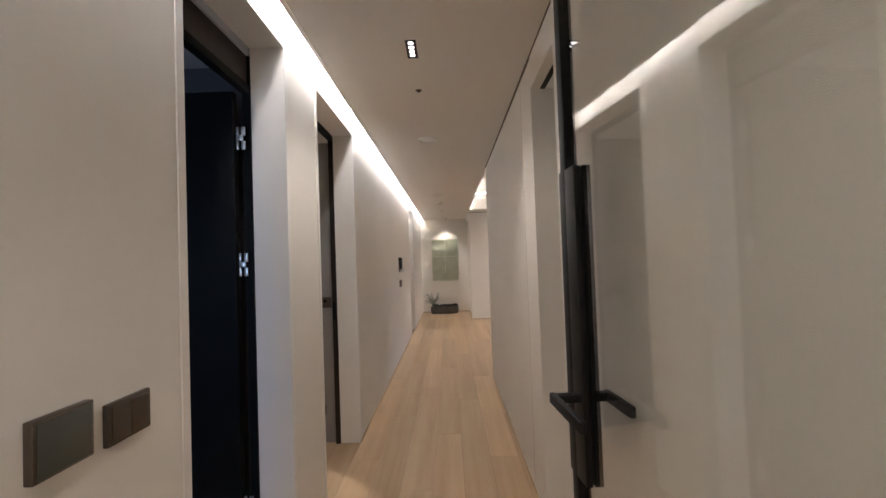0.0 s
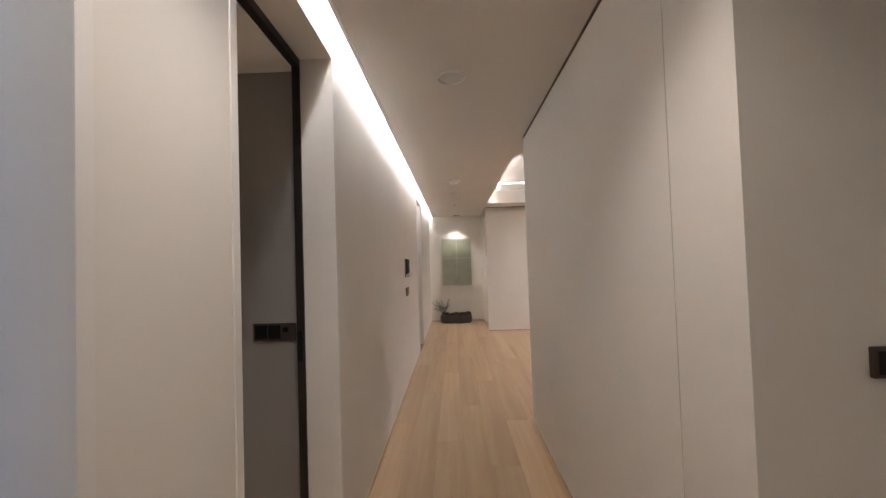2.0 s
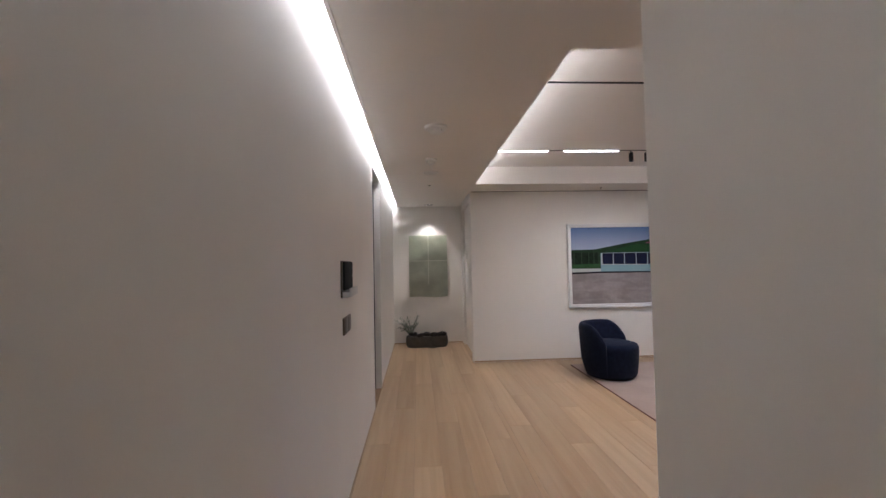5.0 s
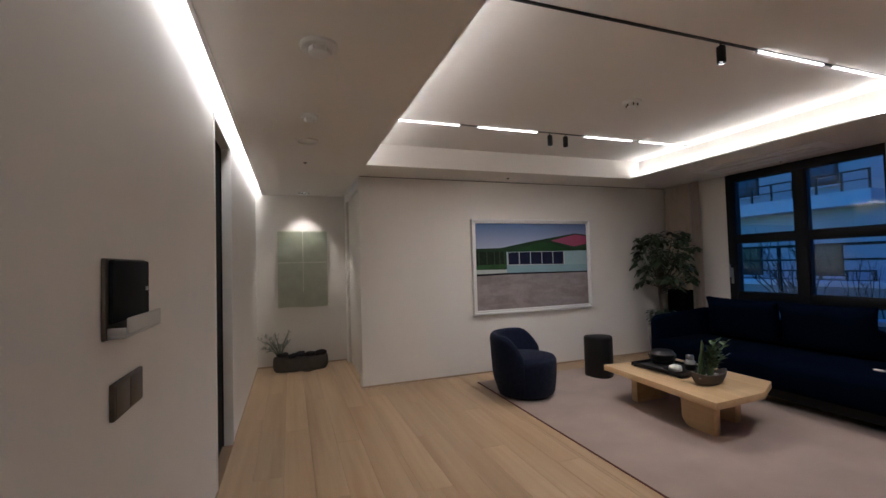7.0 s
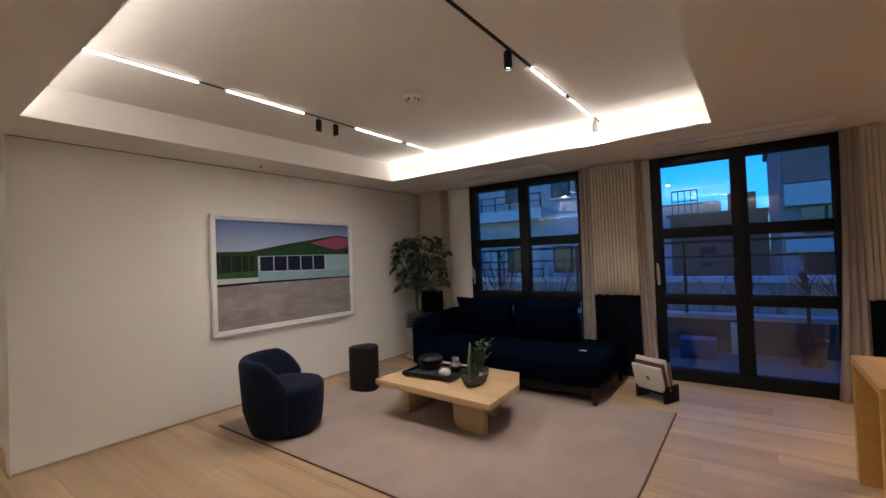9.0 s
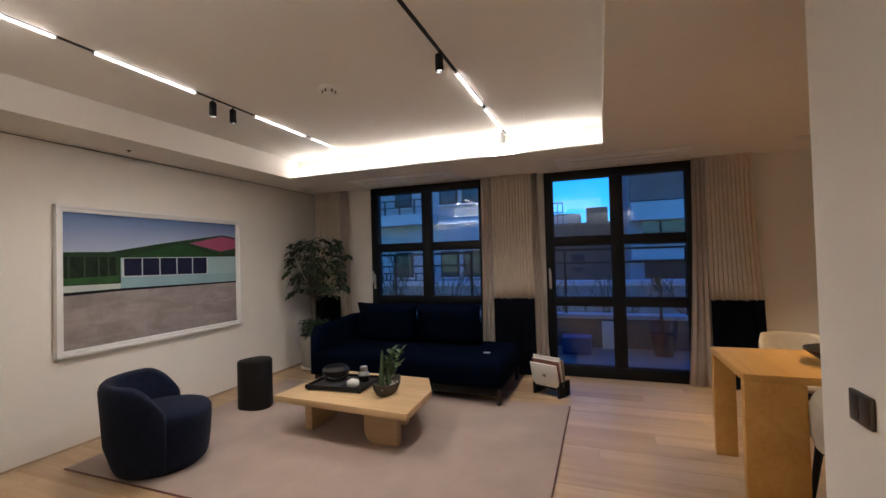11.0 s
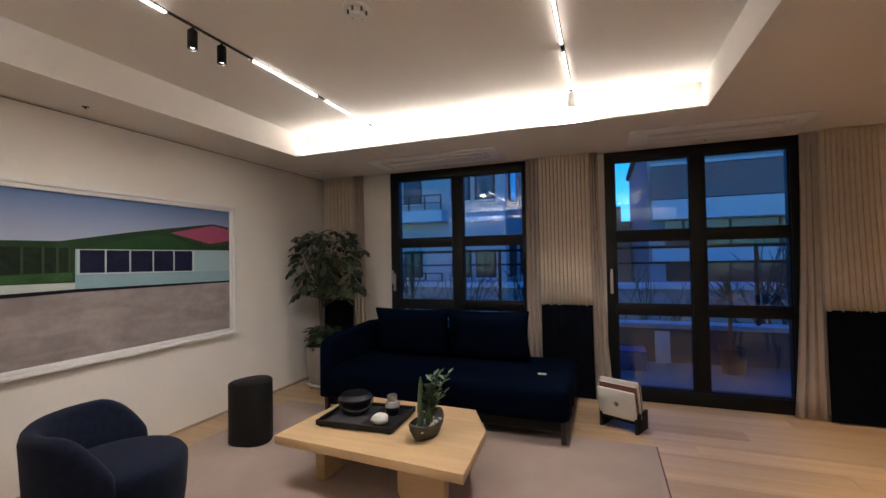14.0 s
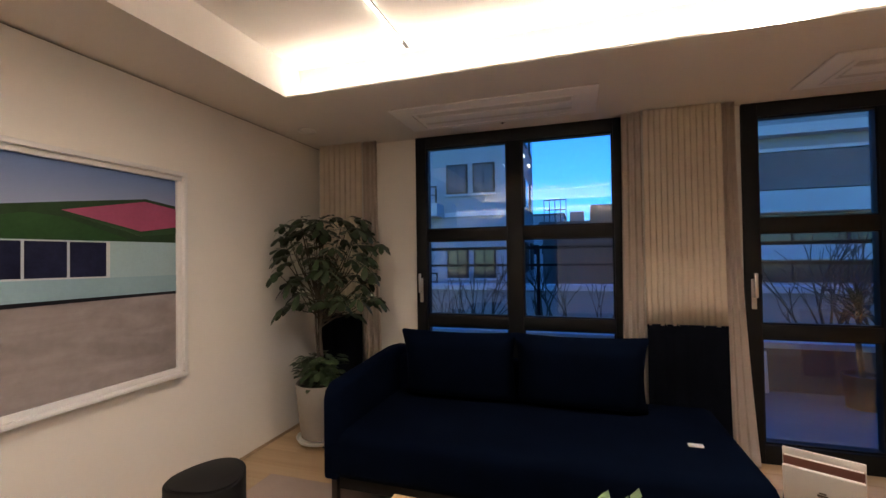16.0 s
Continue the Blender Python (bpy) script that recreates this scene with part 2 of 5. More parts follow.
# ---- the large structure ----
L, R, CH, UP = -0.60, 0.57, 2.40, 2.625
PICTURE_Y, END_Y, WIN_X = 9.68, 11.22, 5.15
D1, D2, D3, DOOR_TOP = (1.30, 2.03), (2.50, 3.385), (7.84, 8.60), 2.335

setting("wall_west", boxes(
    (L - .15, L, -1.2, D1[0], 0, 2.70), (L - .15, L, D1[1], D2[0], 0, 2.70), (L - .15, L, D2[1], D3[0], 0, 2.70), (L - .15, L, D3[1], END_Y, 0, 2.70),
    (L - .15, L, D1[0], D1[1], DOOR_TOP, 2.70), (L - .15, L, D2[0], D2[1], DOOR_TOP, 2.70), (L - .15, L, D3[0], D3[1], DOOR_TOP, 2.70)), WALL)
setting("wall_corridor_east_near", boxes((0.515, 0.95, -1.2, 1.68, 0, CH), (R, 0.95, 1.68, 2.36, 2.235, CH)), WALL)
setting("wall_corridor_east", boxes((R, R + .15, 2.36, 5.06, 0, CH - .012), (R + .15, 1.30, 2.36, 2.51, 0, CH), (R + .15, 1.75, 4.91, 5.06, 0, CH - .012), (1.60, 1.75, 1.9, 4.91, 0, CH - .012)), WALL)
setting("wall_alcove_back", boxes((1.15, 1.30, 1.4, 2.36, 0, CH), (0.95, 1.15, 1.4, 1.55, 0, CH)), WALL)
setting("wall_corridor_south", boxes((L - .15, 0.51, -1.35, -1.2, 0, 2.70)), WALL)
setting("wall_corridor_north", boxes((L - .15, 0.76, END_Y, END_Y + .15, 0, 2.70)), WALL)
setting("wall_picture", boxes((0.586, 5.40, PICTURE_Y, PICTURE_Y + .15, 0, CH - .010)), WALL)
setting("wall_corridor_east_far", boxes((0.61, 0.76, PICTURE_Y + .15, 9.95, 0, CH - .012), (0.61, 0.76, 9.95, 11.05, 2.30, CH - .012), (0.61, 0.76, 11.05, END_Y, 0, CH - .012)), WALL)
setting("wall_dining_south", boxes((1.60, 5.40, 1.75, 1.9, 0, CH)), WALL)
W1, W2 = (7.10, 8.72), (4.80, 6.36)
setting("wall_window", boxes((WIN_X, WIN_X + .22, 1.9, W2[0], 0, CH), (WIN_X, WIN_X + .22, W2[1], W1[0], 0, CH), (WIN_X, WIN_X + .22, W1[1], PICTURE_Y, 0, CH),
                             (WIN_X, WIN_X + .22, 1.9, PICTURE_Y, CH, 2.9), (WIN_X + .02, WIN_X + .22, *W1, 0, 0.02)), WALL)
setting("trim_shadow_gap", boxes((R + .014, R + .13, 2.36, 5.046, CH - .012, CH), (R + .13, 1.736, 4.93, 5.046, CH - .012, CH), (0.60, 5.15, PICTURE_Y + .014, PICTURE_Y + .14, CH - .010, CH),
                                  (0.624, 0.75, PICTURE_Y + .15, END_Y, CH - .012, CH)), GAP)

# Ceilings: the corridor's, the ring round the raised field, and the raised field itself.
S = L + .092
setting("ceiling_corridor", boxes((S, 0.45, -1.2, END_Y, CH, CH + .04), (0.45, R - .008, -1.2, 5.05, CH, CH + .012), (0.45, 0.58, 5.05, END_Y, CH, CH + .012)), CEIL)
# Backing coloured dark so the wall-top shadow line shows.
setting("trim_ceiling_groove", boxes((R - .008, .58, -1.2, 5.05, CH + .006, CH + .024)), GAP)
setting("ceiling_living", boxes((4.0, 4.12, 5.66, 9.17, CH, CH + .012), (4.12, WIN_X, 1.9, PICTURE_Y + .15, CH, CH + .04), (0.58, 4.0, 9.17, PICTURE_Y + .15, CH, CH + .04), (4.0, 4.12, 9.17, PICTURE_Y + .15, CH, CH + .04),
                                 (0.58, 4.12, 1.9, 5.66, CH, CH + .04), (0.61, 0.76, PICTURE_Y + .15, END_Y, CH, CH + .04)), CEIL)
setting("ceiling_raised", boxes((0.43, 4.15, 5.66, 9.17, UP, UP + .04)), CEIL)
setting("ceiling_fascia", boxes((0.58, 4.0, 5.66, 5.70, CH, UP), (0.58, 4.0, 9.137, 9.17, CH, UP), (0.45, 0.58, 5.66, 5.70, CH + .012, UP), (0.45, 0.58, 9.137, 9.17, CH + .012, UP), (4.0, 4.13, 5.66, 5.70, CH + .012, UP), (4.0, 4.13, 9.137, 9.17, CH + .012, UP), (0.43, 0.45, 5.66, 9.17, CH + .012, UP), (4.13, 4.15, 5.66, 9.17, CH + .04, UP)), CEIL)
setting("ceiling_slot", boxes((S, S + .05, -1.2, END_Y, CH + .04, 2.68), (L, S + .05, -1.2, END_Y, 2.68, 2.70)), CEIL)
setting("trim_slot_lip", boxes((S - .008, S + .010, -1.2, END_Y, CH - .006, CH), (S - .008, S, -1.2, END_Y, CH, CH + .05)), TRIM)
setting("roof", boxes((-4.4, 5.5, -1.4, 11.5, 2.9, 3.0)), CEIL)

# Hidden lines of light.
slot = thing("slot_light", "white light line hidden above the corridor ceiling edge", "light strip", at=pose(0, 0, 0))
part("diffuser", boxes((S - .012, S - .004, -1.1, END_Y - .01, 2.530, 2.580)), SLOT_LIGHT, slot)
cove_e = thing("cove_light", "white light strip on the raised ceiling's ledge", "light strip", "cove lights")
part("diffuser", boxes((4.085, 4.120, 5.73, 9.11, CH + .0125, CH + .0225)), COVE_LIGHT, cove_e)
cove_w = thing("cove_light", "white light strip on the raised ceiling's ledge", "light strip", "cove lights")
part("diffuser", boxes((0.462, 0.497, 5.73, 9.11, CH + .0125, CH + .0225)), COVE_LIGHT, cove_w)

# Skirting, a thin line of oak.
setting("baseboard", boxes((L, L + .006, -1.2, D1[0], .004, .022), (L, L + .006, D1[1], D2[0], .004, .022), (L, L + .006, D2[1], D3[0], .004, .022), (L, L + .006, D3[1], END_Y, .004, .022),
                           (R - .006, R, 2.36, 5.066, .004, .022), (R, 1.756, 5.06, 5.066, .004, .022), (0.59, 5.14, PICTURE_Y - .006, PICTURE_Y, .004, .022), (L + .006, 0.6, END_Y - .006, END_Y, .004, .022),
                           (WIN_X - .006, WIN_X, 1.9, W2[0], .004, .022), (WIN_X - .006, WIN_X, W2[1], W1[0], .004, .022), (WIN_X - .006, WIN_X, W1[1], PICTURE_Y, .004, .022)), BASE)


def door_trim(name, y0, y1):
    """A flat casing a few millimetres proud of the wall, round an opening."""
    w = 0.032
    return setting(name, boxes((L, L + .004, y0 - w, y0, 0.003, DOOR_TOP + w), (L, L + .004, y1, y1 + w, 0.003, DOOR_TOP + w), (L, L + .004, y0, y1, DOOR_TOP, DOOR_TOP + w)), TRIM)


for _i, _d in enumerate((D1, D2, D3)):
    door_trim("trim_door_%d" % (_i + 1), *_d)


def door_frame(parent, y0, y1, top, transom, mat, depth=.15):
    """A dark jamb set behind the reveal, with a panel above it."""
    x0, x1 = L - depth - .035, L - depth
    part("jamb", boxes((x0, x1, y0 - .04, y0 + .012, 0, 2.34)), mat, parent)
    part("jamb", boxes((x0, x1, y1 - .010, y1 + .04, 0, 2.34)), mat, parent)
    part("head", boxes((x0, x1, y0 + .012, y1 - .010, top, top + .035)), mat, parent)
    if transom:
        part("transom_panel", boxes((x0 + .01, x1 - .012, y0 + .012, y1 - .010, top + .035, 2.34)), BROWN_METAL, parent)


def hinge(parent, x, y, z):
    """A concealed hinge, its two arms showing."""
    h = part("hinge", boxes((x - .022, x - .006, y - .012, y - .002, z - .05, z - .012), (x + .006, x + .022, y - .012, y - .002, z - .05, z - .012), (x - .022, x - .006, y - .012, y - .002, z + .012, z + .05),
                            (x + .006, x + .022, y - .012, y - .002, z + .012, z + .05), (x - .014, x + .014, y - .016, y - .006, z - .012, z + .012), r=.002), STEEL, parent, "satin steel concealed hinge")
    return h


door_one = tagged(thing("door_1", "black lacquered door standing open into a dark room", "door"), kind="structure")
door_frame(door_one, *D1, 2.13, True, BLACK_DOOR)
leaf = part("leaf", boxes((-1.56, -0.800, D1[1] - .065, D1[1] - .025, 0.008, 2.12), r=.002), BLACK_DOOR, door_one, "black lacquered door leaf")
hinge(leaf, -0.785, D1[1] - .028, 1.922)
hinge(leaf, -0.785, D1[1] - .028, 1.366)
hinge(leaf, -0.785, D1[1] - .028, 0.32)
door_two = tagged(thing("door_2", "open doorway with a dark bronze frame", "door"), kind="structure")
door_frame(door_two, *D2, 2.30, False, BROWN_METAL)
part("strike_plate", boxes((L - .18, L - .158, D2[1] - .014, D2[1] - .0095, .93, 1.07)), BLACK_METAL, door_two)
door_three = tagged(thing("door_3", "closed black door in a white reveal", "door"), kind="structure")
door_frame(door_three, *D3, 2.30, False, BLACK_DOOR, .065)
leaf = part("leaf", boxes((L - .11, L - .072, D3[0] + .012, D3[1] - .010, 0.008, 2.30)), BLACK_DOOR, door_three, "black lacquered door leaf")
door_four = tagged(thing("door_4", "flush beige door leaf in the passage wall", "door"), kind="structure")
part("leaf", boxes((0.645, 0.685, 9.952, 11.048, 0.006, 2.298), r=.003), WALL, door_four)

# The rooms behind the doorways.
# Walls near black in colour, so that the room reads as unlit.
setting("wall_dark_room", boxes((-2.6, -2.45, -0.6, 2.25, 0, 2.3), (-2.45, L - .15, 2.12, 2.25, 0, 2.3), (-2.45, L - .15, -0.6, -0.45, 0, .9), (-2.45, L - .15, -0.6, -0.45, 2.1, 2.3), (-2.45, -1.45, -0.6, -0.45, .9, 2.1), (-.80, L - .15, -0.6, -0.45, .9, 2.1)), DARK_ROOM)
_dusk = bpy.data.lights.new("dark_room_window_light", "AREA")
_dusk.shape, _dusk.size, _dusk.size_y, _dusk.energy, _dusk.color = "RECTANGLE", .62, 1.15, 8.0, (.60, .74, 1.0)
new("dark_room_window_light", _dusk).matrix_basis = look((-1.125, -.52, 1.5), (-1.0, 2.0, 1.5))
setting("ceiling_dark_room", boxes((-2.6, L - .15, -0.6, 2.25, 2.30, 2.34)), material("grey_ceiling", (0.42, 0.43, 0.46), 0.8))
setting("wall_pantry", boxes((-1.198, L - .185, D2[1] + .02, D2[1] + .17, 0, 2.29), (-4.2, L - .15, 5.30, 5.43, 0, 2.29), (-4.2, -4.05, 2.25, 5.30, 0, 2.29), (-4.05, -2.6, 2.25, 2.40, 0, 2.29), (-1.198, L - .15, D2[1] + .17, 5.30, 0, 2.29)), GREY_WALL)
setting("ceiling_pantry", boxes((-4.2, L - .185, 2.25, 5.43, 2.29, 2.33)), CEIL)

# ---- windows ----
def window(name, label, y0, y1, handle_y):
    """A black metal balcony window: outer frame, mullion, three rows of panes."""
    w = tagged(thing(name, label, "window"), kind="structure")
    x0, x1 = WIN_X - .03, WIN_X + .10
    ym = (y0 + y1) / 2 - .015
    rows_z = ((0.125, 0.825), (0.915, 1.53), (1.62, 2.305))
    frame_ob = part("window_frame", boxes((x0, x1, y0, y0 + .07, 0, CH - .002), (x0, x1, y1 - .09, y1, 0, CH - .002), (x0, x1, y0 + .07, y1 - .09, 2.305, CH - .002), (x0, x1, y0 + .07, y1 - .09, 0, .125), r=.004), WINDOW_METAL, w)
    part("mullion", boxes((x0 + .004, x1 - .02, ym - .058, ym + .058, .125, 2.305), r=.004), WINDOW_METAL, w)
    for za, zb in ((0.825, 0.915), (1.53, 1.62)):
        part("glazing_bar", boxes((x0 + .012, x1 - .03, y0 + .07, ym - .058, za, zb), r=.003), WINDOW_METAL, w)
        part("glazing_bar", boxes((x0 + .012, x1 - .03, ym + .058, y1 - .09, za, zb), r=.003), WINDOW_METAL, w)
    for za, zb in rows_z:
        for a, b in ((y0 + .07, ym - .058), (ym + .058, y1 - .09)):
            p = part("pane", boxes((WIN_X + .028, WIN_X + .034, a, b, za, zb)), PANE, w)
            p.visible_shadow = False
            part("bead", boxes((x0 + .022, WIN_X + .027, a, a + .012, za, zb), (x0 + .022, WIN_X + .027, b - .012, b, za, zb), (x0 + .022, WIN_X + .027, a + .012, b - .012, za, za + .012), (x0 + .022, WIN_X + .027, a + .012, b - .012, zb - .012, zb)), WINDOW_METAL, w)
    part("handle", boxes((x0 - .012, x0, handle_y - .014, handle_y + .014, 1.02, 1.22), (x0 - .05, x0 - .012, handle_y - .008, handle_y + .008, 1.10, 1.116), (x0 - .058, x0 - .042, handle_y - .010, handle_y + .010, 1.10, 1.26), r=.003), STEEL, w, "chrome lever handle")
    return w


window("window_1", "black metal window with two by three panes onto a balcony", *W1, W1[1] - .045)
window("window_2", "black metal balcony window with two by three panes", *W2, W2[1] - .045)


# ---- curtains ----
def curtain_sheet(bm, x, ya, yb, z0, z1, folds, depth, flare_a=0.0, flare_b=0.0, rows=10, seed=1, groove=False):
    """A hanging cloth with rounded pleats, or with narrow grooves between flat folds; the ends may spread towards the hem."""
    rnd = random.Random(seed)
    b = bmesh.new()
    cols = folds * 12
    phase = [rnd.uniform(-.5, .5) for _ in range(folds + 2)]
    grid = []
    for i in range(rows + 1):
        f = i / rows
        z = z1 + (z0 - z1) * f
        a, c = ya + flare_a * f * f, yb + flare_b * f * f
        line = []
        for k in range(cols + 1):
            u = k / cols
            n = int(u * folds)
            s = math.sin(u * folds * 6.28318 + phase[n] * .6 * f)
            if groove:
                s = 2.2 * abs(math.cos(u * folds * math.pi)) ** 12 - .35 + .25 * phase[n]
            off = depth * (s * (1.0 - .15 * f)) + .25 * depth * math.sin(u * 9 + f * 3 + seed)
            line.append(b.verts.new((x + off, a + (c - a) * u, z)))
        grid.append(line)
    for p, q in zip(grid, grid[1:]):
        for k in range(cols):
            b.faces.new((p[k], p[k + 1], q[k + 1], q[k]))
    r = bmesh.ops.solidify(b, geom=b.faces[:], thickness=0.004)
    bmesh.ops.recalc_face_normals(b, faces=b.faces[:])
    put_into(bm, b)
    return bm


def curtain(label, x, ya, yb, folds, flare_a=0.0, flare_b=0.0, seed=1):
    """A pleated drape of cream cloth with a dark velvet hem band."""
    c = thing("curtain", label, "curtain", "two-tone curtains")
    part("upper_cloth", curtain_sheet(bmesh.new(), x, ya, yb, 0.905, CH - .003, folds, .0068, flare_a * .45, flare_b * .45, 8, seed, True), CREAM, c, crease=80)
    part("hem_band", curtain_sheet(bmesh.new(), x - .004, ya + flare_a * .4, yb + flare_b * .4, 0.012, 0.915, max(3, folds // 2), .006, flare_a * .6, flare_b * .6, 6, seed + 5), CURTAIN_NAVY, c, "navy velvet lower band", crease=80)
    return c


def sheer(label, x, ya, yb, folds, flare_a=0.0, flare_b=0.0, seed=1):
    return tagged(finish("sheer_curtain", curtain_sheet(bmesh.new(), x, ya, yb, 0.012, CH - .003, folds, .016, flare_a, flare_b, 12, seed), SHEER, 80), label, "curtain", "sheer curtains")


curtain("cream pleated curtain with navy velvet hem in the corner", 5.06, 9.62, 9.20, 8, seed=2)
sheer("grey inner curtain gathered beside the corner curtain", 5.08, 9.19, 9.06, 3, 0, -.05, 3)
sheer("grey inner curtain gathered at the window edge", 5.05, 7.12, 6.99, 3, .03, 0, 4)
curtain("cream pleated curtain with navy velvet hem between the windows", 5.02, 6.98, 6.50, 13, .0, -.02, seed=6)
sheer("grey inner curtain spreading beside the balcony window", 5.05, 6.495, 6.42, 3, 0, -.10, 7)
sheer("grey inner curtain beside the balcony window", 5.04, 4.83, 4.71, 3, .09, -.02, 8)
curtain("cream pleated curtain with navy velvet hem near the dining table", 5.01, 4.70, 4.29, 11, -.01, -.13, seed=9)


# ---- living room: rug and seats ----
rug = thing("rug", "grey-beige low-pile rug with a thin maroon edge", "rug")
part("rug_body", boxes((1.845, 4.085, 6.065, 9.345, 0.001, 0.012), r=.004), RUG, rug)
part("binding", boxes((1.836, 1.845, 6.056, 9.345, .001, .011), (1.845, 4.085, 6.056, 6.065, .001, .011), r=.002), RUG_EDGE, rug, "maroon edge binding")


def armchair(at):
    """A round tub chair: wrapping back that falls to the open front, and a drum seat."""
    c = thing("armchair", "round navy boucle tub armchair at the rug's corner", "armchair", at=at)
    # Seat drum, slightly narrower at the floor.
    bm = bmesh.new()
    lathe(bm, [(0, .018), (.24, .018), (.262, .03), (.275, .06), (.292, .20), (.300, .34), (.298, .385), (.28, .412), (.24, .424), (.12, .43), (0, .432)], .022, 0, 0, 40)
    part("seat", bm, NAVY, c, crease=60)
    # Back: a wall swept round from one arm tip to the other.
    b = bmesh.new()
    n, sections = 44, []
    for i in range(n + 1):
        u = i / n
        a = radians(76 + 208 * u)
        rise = 1 - abs(2 * u - 1)
        top = .445 + .215 * (1 - (1 - min(1, rise * 2.5)) ** 2.0)
        t = .075 * (0.8 + .2 * min(1, rise * 4))
        ring = []
        shape = []
        for z, ro, ri in ((.018, -.085, None), (.06, -.066, None), (.22, -.022, None), (top - .06, .0, None), (top - .018, -.010, None)):
            shape.append((.352 + ro, z))
        shape.append((.352 - t * .35, top))
        shape.append((.352 - t * .75, top - .004))
        for z, ri in ((top - .03, .352 - t), (.30, .352 - t * 1.05), (.06, .352 - t - .045), (.018, .352 - t - .05)):
            shape.append((ri, min(z, top - .03)))
        for r, z in shape:
            ring.append(b.verts.new((r * math.cos(a), r * math.sin(a), z)))
        sections.append(ring)
    m = len(sections[0])
    for p, q in zip(sections, sections[1:]):
        for k in range(m):
            b.faces.new((p[k], p[(k + 1) % m], q[(k + 1) % m], q[k]))
    b.faces.new(sections[0])
    b.faces.new(sections[-1])
    ends = [e for e in b.edges if all(v in sections[0] for v in e.verts) or all(v in sections[-1] for v in e.verts)]
    ends = [e for e in ends if len([f for f in e.link_faces if len(f.verts) > 4]) == 1]
    bmesh.ops.bevel(b, geom=ends, offset=.016, segments=3, affect="EDGES", profile=.5)
    bmesh.ops.recalc_face_normals(b, faces=b.faces[:])
    part("backrest", b, NAVY, c, crease=70)
    bm = bmesh.new()
    lathe(bm, [(0, 0), (.23, 0), (.235, .02), (0, .02)], .02, 0, 0, 32)
    part("plinth", bm, BLACK_WOOD, c)
    return c


armchair(pose(2.105, 8.735, 0.012, 0, 0, -45) @ Matrix.Diagonal((1.0, 1.0, .955, 1)))


def side_table(at):
    """A solid black block with a rounded, three-lobed outline."""
    s = thing("side_table", "black wooden block side table on the rug", "side table", at=at)
    out = []
    for k in range(48):
        a = 6.28318 * k / 48
        r = .158 + .012 * math.cos(3 * a + .5) + .010 * math.cos(a)
        out.append((r * math.cos(a), r * math.sin(a)))
    part("body", prism(bmesh.new(), out, 0, .448, .006), BLACK_WOOD, s)
    part("top_panel", prism(bmesh.new(), [(x * .94, y * .94) for x, y in out], .448, .456, .003), BLACK_WOOD, s)
    return s


side_table(pose(3.238, 8.968, 0.012, 0, 0, 20))


def coffee_table():
    """A low oak table: a five-sided slab on three panel legs."""
    c = thing("coffee_table", "low pale oak coffee table with a cut corner", "coffee table")
    top = [(2.735, 8.29), (2.655, 7.055), (3.20, 7.085), (3.525, 7.245), (3.56, 8.235)]
    part("tabletop", prism(bmesh.new(), top, .283, .335, .004), TABLE_OAK, c)
    out = [(7.225, .012), (7.225, .283), (7.51, .283), (7.51, .10)]
    for k in range(1, 9):
        a = radians(90 * k / 8)
        out.append((7.51 - .088 + .088 * math.cos(a) - .0, .10 - .088 * math.sin(a)))
    part("leg", prism(bmesh.new(), out, 2.835, 2.905, .003, "x"), TABLE_OAK, c)
    part("leg", boxes((2.91, 3.30, 8.055, 8.125, .012, .283), r=.003), TABLE_OAK, c)
    part("leg", boxes((3.22, 3.29, 7.34, 7.62, .012, .283), r=.003), TABLE_OAK, c)
    return c


coffee_table()


def cushion(bm, x, y, z, w, d, h, tilt=0.0, puff=1.0):
    """A stuffed cushion of width w (along y), depth d (x) and height h, with soft corners."""
    b = bmesh.new()
    bmesh.ops.create_cube(b, size=2.0)
    bmesh.ops.subdivide_edges(b, edges=b.edges[:], cuts=9, use_grid_fill=True)
    for v in b.verts:
        u, p, q = v.co.x, v.co.y, v.co.z
        edge = (1 - abs(p) ** 5) * (1 - abs(q) ** 5)
        thin = .16 + .84 * max(0, edge) ** .45 * puff
        pinch = 1 - .065 * (1 - (abs(p) ** 2) * (abs(q) ** 2))
        v.co = (u * d / 2 * thin, p * w / 2 * (pinch if abs(p) > .95 else 1), q * h / 2 * (pinch if abs(q) > .95 else 1))
    put_into(bm, b, Matrix.Translation((x, y, z)) @ pose(0, 0, 0, 0, tilt, 0))
    return bm


